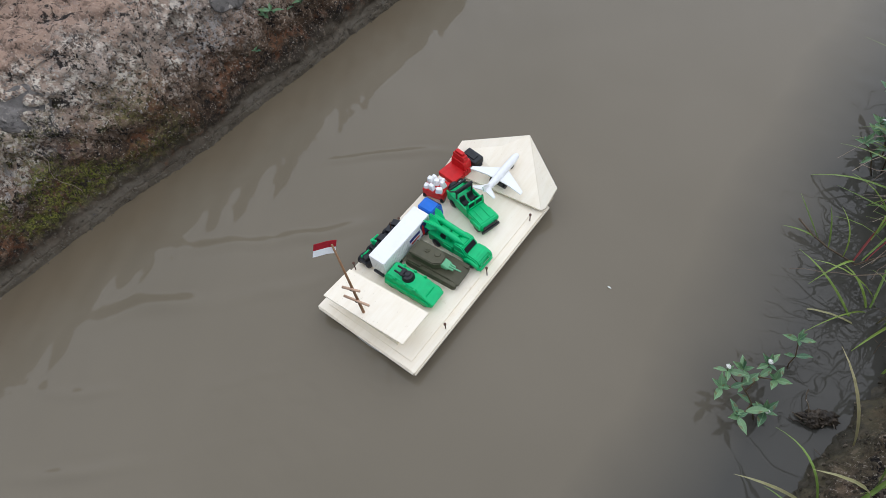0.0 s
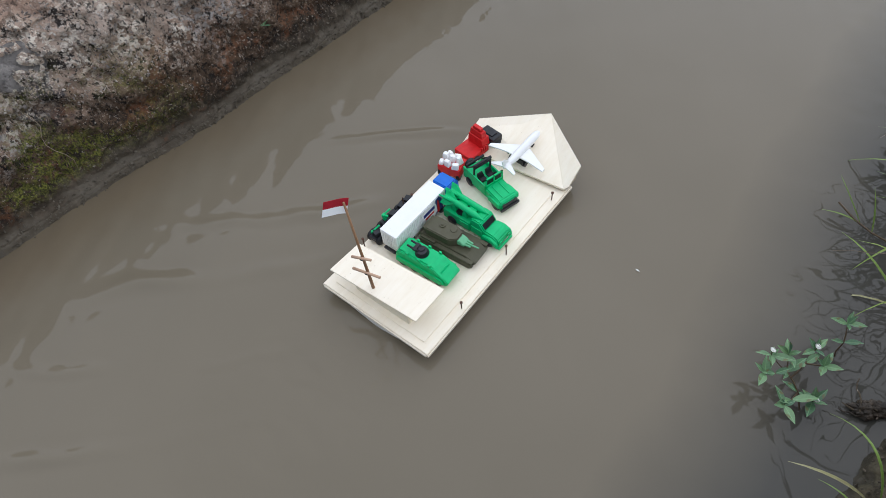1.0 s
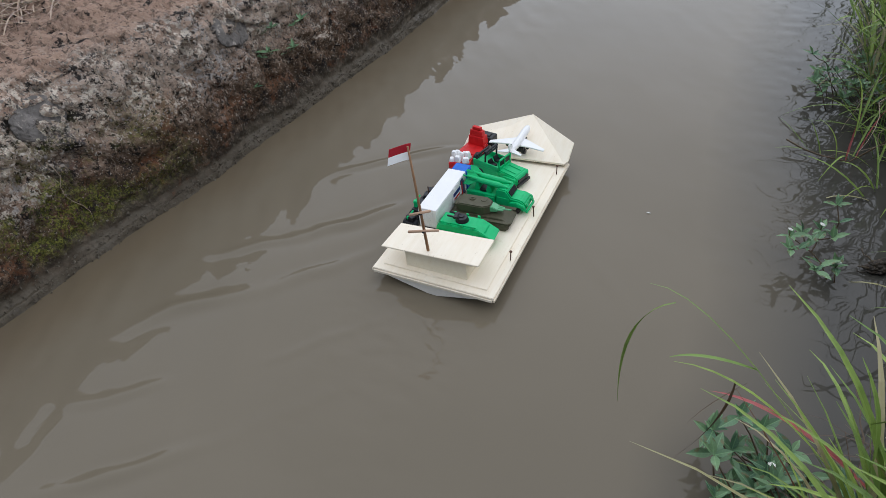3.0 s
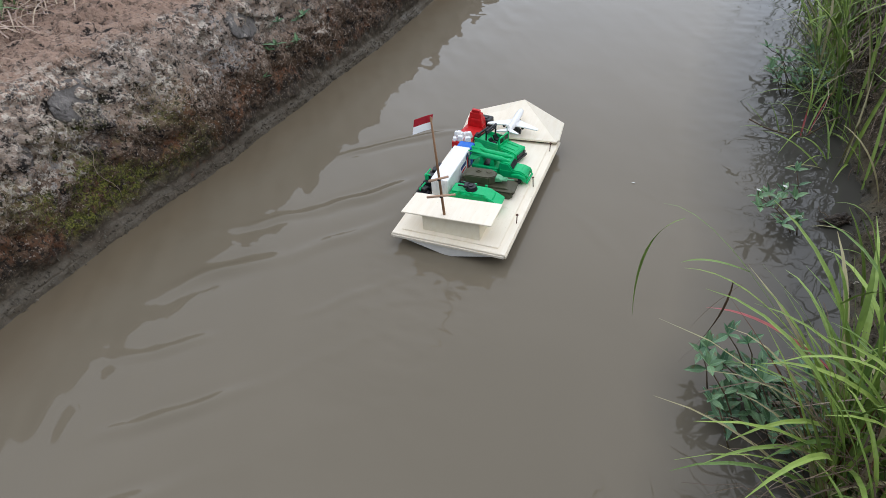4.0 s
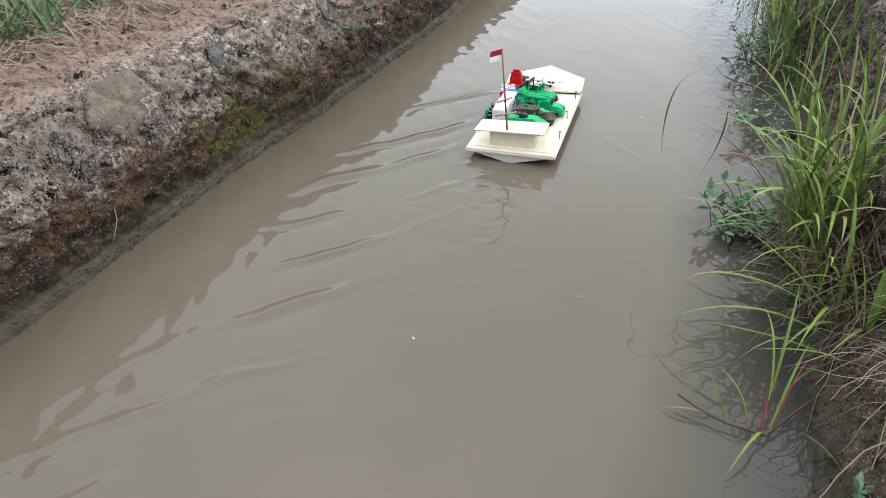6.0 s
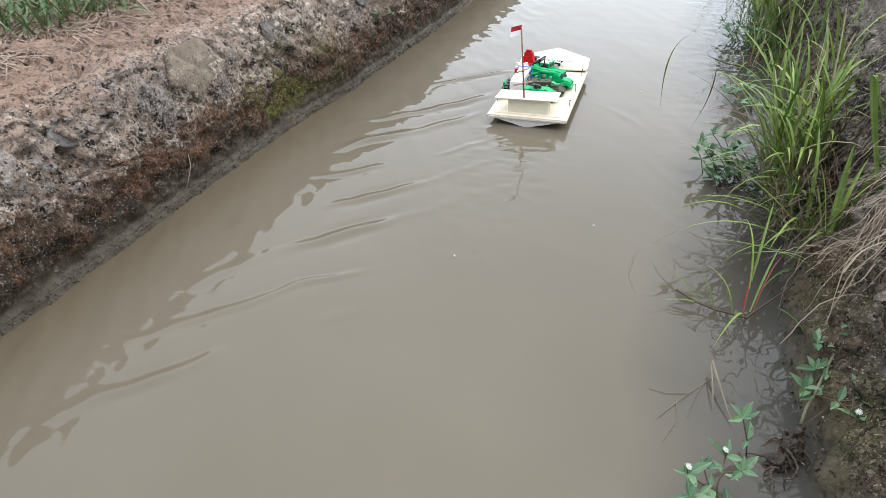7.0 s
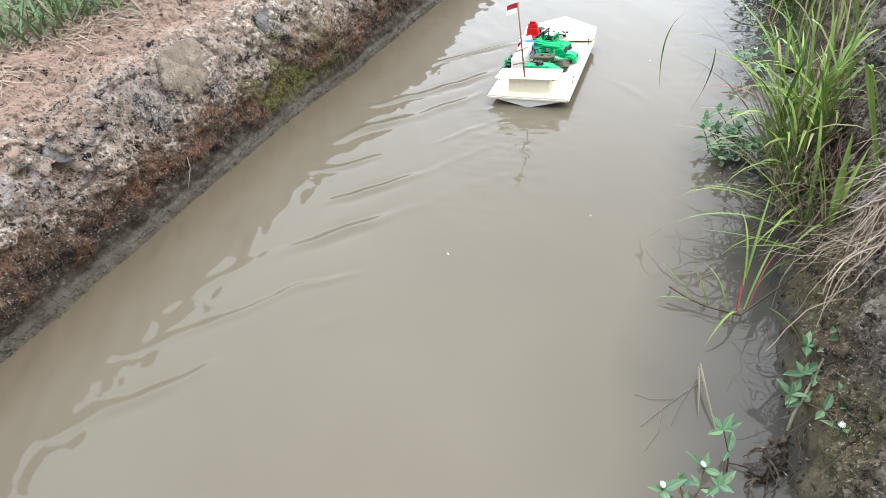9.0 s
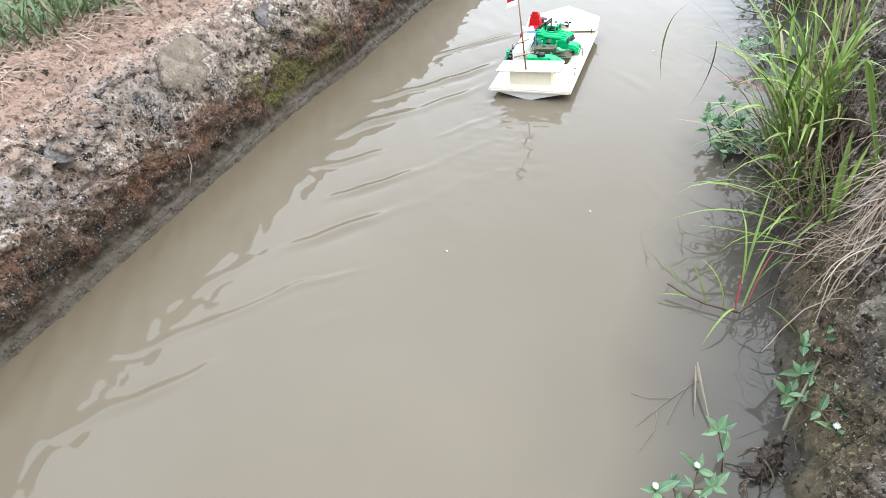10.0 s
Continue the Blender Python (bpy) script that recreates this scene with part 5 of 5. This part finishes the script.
hanging("dead_grass", "tangle of dead grass hanging down the bank", 220, (1.410, 1.49), (0.79, 0.95), (0.08, 0.18), (0.06, 0.17), (0.0006, 0.0015), (205, 50), M_STRAW, 0.22, (75, 110))
hanging("dead_grass", "dead grass among the green blades", 30, (1.37, 1.42), (1.02, 1.36), (0.03, 0.14), (0.08, 0.22), (0.0004, 0.0010), (190, 60), M_STRAW)
hanging("dead_grass", "dead grass among the green blades", 50, (1.43, 1.52), (2.15, 2.8), (0.10, 0.38), (0.10, 0.28), (0.0007, 0.0014), (190, 45), M_STRAW)
# dead thatch, dark and dense to paint the deep shade under the blades
hanging("dead_grass", "dead thatch coloured dark for the shade under the green blades", 260, (1.372, 1.43), (1.06, 1.40), (0.02, 0.17), (0.08, 0.24), (0.0008, 0.0018), (190, 60), M_DEAD)
hanging("dead_grass", "dead thatch coloured dark for the shade under the green blades", 160, (1.42, 1.52), (2.15, 2.9), (0.05, 0.36), (0.08, 0.24), (0.0008, 0.0018), (190, 60), M_DEAD)


def root_line(y, z, length, swing):
    pts, p = [], Vector((west_edge(y) - 0.10, y, z))
    for i in range(9):
        q = Vector((p.x + 0.012, p.y + swing * (math.sin(i * 1.3 + y * 9) * 0.007 + rng.uniform(-0.004, 0.008)), p.z - length / 9))
        q.x = west_edge(q.y) - 0.018 - 0.24 * max(q.z - 0.02, 0) + 0.012
        pts.append(q)
        p = q
    return pts


for _ in range(22):
    y = rng.uniform(0.4, 2.8)
    line = root_line(y, rng.uniform(0.2, 0.32), rng.uniform(0.05, 0.17), rng.choice((-1.6, -1, 1, 1.5)))
    tagged(part("hanging_root", tube(line, 0.0009, 0.0004, 5), M_STRAW, None, smooth=True), "thin pale root hanging down the mortar wall", "root", "roots on the wall")

creeping_stem("hanging_root", "pale twig hanging from the wall to the silt", [(west_edge(1.03) - 0.018, 1.035, 0.098), (west_edge(1.02) - 0.008, 1.022, 0.075), (west_edge(1.0) - 0.006, 1.002, 0.050), (west_edge(0.99) - 0.010, 0.990, 0.028)], 0.0012, M_STRAW)
for _ in range(16):
    line = root_line(rng.uniform(0.84, 1.02), rng.uniform(0.24, 0.32), rng.uniform(0.06, 0.15), rng.choice((-2.4, -1.6, 1, 2.2)))
    tagged(part("hanging_root", tube(line, 0.0010, 0.0004, 5), M_STRAW, None, smooth=True), "thin pale root hanging down the mortar wall", "root", "roots on the wall")

FIELD = "coarse grey-green field grass beside the bare soil"
for cx, cy, r in ((-0.42, 1.12, 0.09), (-0.60, 1.22, 0.13), (-0.38, 1.30, 0.08), (-0.52, 1.48, 0.14), (-0.40, 1.62, 0.10), (-0.70, 1.60, 0.18), (-0.48, 1.90, 0.14), (-0.75, 2.1, 0.2), (-0.50, 2.35, 0.15), (-0.75, 1.05, 0.16), (-0.6, 2.8, 0.2), (-0.95, 1.4, 0.2)):
    tuft("field_grass", FIELD, (cx, cy), r, 85, (0.08, 0.20), (34, 20), 0, 180, (10, 80), (0.0022, 0.0045), M_FIELD, group="grass on the field")

# ---- stones and lumps set in the banks ----


def lump(name, label, at, size, rot, material, seed, category="stone", parent=None):
    bm = bmesh.new()
    bmesh.ops.create_icosphere(bm, subdivisions=4, radius=1.0)
    for v in bm.verts:
        n = noise.noise(v.co * 1.4 + Vector((seed, 0, 0))) * 0.28 + noise.noise(v.co * 4.0 + Vector((0, seed, 0))) * 0.09 + noise.noise(v.co * 11.0) * 0.03
        v.co = v.co * (1 + n)
        v.co.x = max(min(v.co.x, 0.34 + 0.10 * noise.noise(v.co * 3.0) + 0.07 * noise.noise(v.co * 9.0)), -0.9)
    bmesh.ops.transform(bm, verts=bm.verts, matrix=Matrix.Diagonal((*size, 1)))
    ob = part(name, bm, material, parent, smooth=True, m=pose(*at, *rot))
    return tagged(ob, label, category, "stones in the wall") if parent is None else ob


def in_wall(y, z, sink=0.0):
    return west_edge(y) - 0.012 - 0.20 * z - sink, y, z


for y, z, size, turn, seed in ((1.37, 0.215, (0.018, 0.032, 0.028), -10, 2), (1.30, 0.175, (0.014, 0.026, 0.020), 5, 3), (1.53, 0.262, (0.016, 0.055, 0.035), 0, 4),
                               (2.02, 0.255, (0.018, 0.08, 0.045), 12, 5), (2.42, 0.25, (0.018, 0.09, 0.05), 6, 7), (0.80, 0.255, (0.016, 0.045, 0.03), 4, 8)):
    x, yy, zz = in_wall(y, z)
    lump("stone", "flat grey stone set in the mortar wall", (x - 0.014, yy, zz), size, (0, -24, turn), M_STONE, seed)


def slab_stone():
    """A thin worn slab, its face flush with the shoulder of the wall."""
    bm = bmesh.new()
    rim, n = [], 40
    for ring, (k, h) in enumerate(((1.0, -0.012), (1.0, 0.001), (0.95, 0.0045), (0.75, 0.0060), (0.5, 0.0065), (0.25, 0.0062))):
        row = []
        for i in range(n):
            a = i * math.tau / n
            w = 0.84 / max(math.cos(a - radians(k0)) * f for k0, f in ((12, 0.95), (78, 1.12), (150, 0.98), (212, 1.05), (285, 1.18))) + 0.06 * noise.noise(Vector((math.cos(a) * 1.2, math.sin(a) * 1.2, 4.0))) + 0.12 * noise.noise(Vector((math.cos(a) * 5, math.sin(a) * 5, 7.0)))
            q = Vector((h + 0.004, 0.106 * k * w * math.cos(a), 0.078 * k * w * math.sin(a)))
            q.x += 0.0022 * noise.noise(q * 40) + 0.001 * noise.noise(q * 130)
            row.append(bm.verts.new(q))
        rim.append(row)
    for u, v in zip(rim, rim[1:]):
        for i in range(n):
            bm.faces.new((u[i], u[(i + 1) % n], v[(i + 1) % n], v[i]))
    bm.faces.new(rim[-1])
    bm.faces.new(rim[0][::-1])
    near = [v.co for v in wall_west.data.vertices if abs(v.co.y - SLAB[1]) < 0.05 and abs(v.co.z - SLAB[2]) < 0.03]
    at = sum((Vector(c) for c in near), Vector()) / len(near)
    ob = part("stone", bm, M_SLAB, None, smooth=True, m=pose(at.x - 0.001, at.y, at.z, 4, -24, 3))
    return tagged(ob, "large flat tan stone slab set in the wall's shoulder", "stone", "stones in the wall")


slab_rim = slab_stone()


def root_knot(at, seed):
    """A knot of dark roots washed out at the waterline."""
    r = random.Random(seed)
    t = thing("root_knot", "dark muddy knot of roots at the waterline", "roots", at, r.uniform(0, 90), "roots at the waterline")
    for _ in range(7):
        a, ln, curl = r.uniform(0, math.tau), r.uniform(0.030, 0.060), r.choice((-1, 1)) * r.uniform(0.1, 0.4)
        pts, p = [], Vector((r.uniform(-0.016, 0.016), r.uniform(-0.014, 0.014), r.uniform(0.0, 0.010)))
        for k in range(7):
            pts.append(p.copy())
            a += curl + r.gauss(0, 0.3)
            p = p + Vector((math.cos(a) * ln / 6, math.sin(a) * ln / 6, r.uniform(-0.005, 0.002)))
        part("root", tube(pts, r.uniform(0.0014, 0.0032), 0.0009, 8), M_ROOT if r.random() < 0.4 else M_MUD, t, smooth=True)
    for k in range(2):
        bm = bmesh.new()
        bmesh.ops.create_icosphere(bm, subdivisions=4, radius=1.0)
        for v in bm.verts:
            v.co = v.co * (1 + 0.6 * noise.noise(v.co * 1.8 + Vector((seed, k * 4, 0))) + 0.45 * noise.noise(v.co * 4.5 + Vector((0, k, seed))) + 0.2 * noise.noise(v.co * 12))
        bmesh.ops.transform(bm, verts=bm.verts, matrix=Matrix.Translation((0.020 * k, 0.008 * k, 0.003)) @ Matrix.Diagonal((0.017, 0.011, 0.009, 1)))
        part("clod", bm, M_MUD, t, smooth=True)


def mud_paint():
    p = Paint("wet mud", 0.6)
    a, b = p.noise(60, 5, 0.7), p.noise(220, 3, 0.7)
    p.colour(p.ramp(a, [(0.35, (0.025, 0.02, 0.015)), (0.6, (0.07, 0.052, 0.036)), (0.75, (0.13, 0.10, 0.07))]))
    p.bump(p.math("ADD", a, b), 0.8, 0.003)
    return p.m


M_MUD = mud_paint()
M_ROOT = stone_paint("rotten root", (0.13, 0.10, 0.065))
root_knot((1.300, 0.575, 0.002), 3)
root_knot((1.318, 0.600, 0.010), 5)
root_knot((1.400, 1.915, 0.004), 8)

# loose grit and pebbles lying on the soil and caught in the wall
PEBBLES = []
for k in range(3):
    bm = bmesh.new()
    bmesh.ops.create_icosphere(bm, subdivisions=1, radius=1.0)
    for v in bm.verts:
        v.co = v.co * (1 + 0.45 * noise.noise(v.co * 1.7 + Vector((k * 3, 0, 0))) + 0.15 * noise.noise(v.co * 5))
    PEBBLES.append(([v.co.copy() for v in bm.verts], [[v.index for v in f.verts] for f in bm.faces]))
    bm.free()


def grit(name, label, count, where, size, material):
    verts, faces = [], []
    for _ in range(count):
        shape_v, shape_f = rng.choice(PEBBLES)
        at, s = where(), rng.uniform(*size) * rng.choice((0.5, 0.6, 0.8, 1.0))
        m = pose(0, 0, 0, rng.uniform(0, 360), rng.uniform(0, 360), rng.uniform(0, 360)).to_3x3() @ Matrix.Diagonal((rng.uniform(0.7, 1.7), rng.uniform(0.6, 1.2), rng.uniform(0.25, 0.6)))
        first = len(verts)
        verts += [Vector(at) + m @ (v * s) for v in shape_v]
        faces += [tuple(first + i for i in f) for f in shape_f]
    return tagged(part_of(name, mesh_of(name, verts, faces), material, None), label, "gravel", kind="stuff")


def spots(wall, y0, y1, z0, z1):
    """Points of a bank's own surface between two distances and heights."""
    near = [v.co.copy() for v in wall.data.vertices if y0 < v.co.y < y1 and z0 < v.co.z < z1]
    return lambda: rng.choice(near) + Vector((rng.uniform(-0.003, 0.003), rng.uniform(-0.004, 0.004), rng.uniform(-0.003, 0.003)))


def ramp_paint(name, stops):
    p = Paint(name, 0.9)
    v = p.math("ADD", p.math("MULTIPLY", p.island(), 0.35), p.math("MULTIPLY", p.span(p.noise(16, 5, 0.7, world=True), 0.3, 0.7), 0.65))
    p.colour(p.ramp(v, stops)).bump(p.noise(300, 3, 0.7, world=True), 0.4, 0.001)
    return p.m


M_CRUST = ramp_paint("lichen crust", [(0.0, (0.085, 0.076, 0.074)), (0.3, (0.18, 0.155, 0.138)), (0.5, (0.31, 0.265, 0.225)), (0.9, (0.64, 0.57, 0.49))])
M_RUSTY = ramp_paint("rusty grit", [(0.0, (0.03, 0.02, 0.015)), (0.5, (0.105, 0.068, 0.042)), (0.85, (0.17, 0.108, 0.07)), (1.0, (0.36, 0.28, 0.21))])
M_SOILGRIT = ramp_paint("soil crumbs", [(0.0, (0.12, 0.075, 0.055)), (0.6, (0.28, 0.19, 0.14)), (1.0, (0.5, 0.42, 0.34))])
M_SILT = ramp_paint("silt grit", [(0.0, (0.055, 0.045, 0.032)), (0.4, (0.09, 0.074, 0.053)), (0.85, (0.16, 0.138, 0.105)), (1.0, (0.42, 0.37, 0.31))])
M_DAMP = ramp_paint("damp grit", [(0.0, (0.02, 0.017, 0.012)), (0.5, (0.085, 0.070, 0.048)), (0.75, (0.17, 0.14, 0.105)), (0.9, (0.42, 0.37, 0.31))])
grit("lichen_crust", "crumbly grey and white lichen crust on the wall", 13000, spots(wall_west, -0.05, 2.8, 0.17, 0.32), (0.0012, 0.0040), M_CRUST)
rim = [slab_rim.matrix_basis @ v.co for v in slab_rim.data.vertices if (v.co.y / 0.106) ** 2 + (v.co.z / 0.078) ** 2 > 0.62 and v.co.x > 0]
grit("lichen_crust", "pale lichen crust growing over the slab's rim", 450, lambda: rng.choice(rim) + Vector((rng.uniform(-0.004, 0.002), rng.uniform(-0.008, 0.008), rng.uniform(-0.006, 0.006))), (0.0010, 0.0026), M_CRUST)
grit("wall_grit", "rust-brown grit showing in the worn wall", 10000, spots(wall_west, -0.05, 2.8, 0.06, 0.16), (0.0012, 0.0034), M_RUSTY)
grit("silt_grit", "fine gravel in the silt ledge", 7000, spots(wall_west, -0.05, 2.8, -0.002, 0.04), (0.0008, 0.0036), M_SILT)
grit("soil_gravel", "small stones and crumbs on the bare soil", 3000, spots(wall_west, -0.05, 3.2, 0.32, 0.37), (0.0012, 0.0032), M_SOILGRIT)
grit("bank_grit", "dark grit and small stones in the damp bank", 9000, spots(wall_east, -0.1, 2.6, -0.01, 0.3), (0.0010, 0.0042), M_DAMP)

# bits adrift on the water
for x, y, s in ((0.72, 0.93, 0.004), (1.02, 1.95, 0.004), (0.98, 1.12, 0.003)):
    verts, faces = [], []
    strip([Vector((-s, 0, 0)), Vector((0, 0, 0.0006)), Vector((s, 0, 0))], [s * 0.15, s * 0.4, s * 0.08], Vector((0, 0, 1)), verts, faces)
    ob = part_of("petal", mesh_of("petal", verts, faces), M_PETAL, None, m=pose(x, y, ripple(x, y) + 0.0015, 0, 0, x * 700))
    tagged(ob, "small pale petal floating on the water", "petal", "bits on the water")
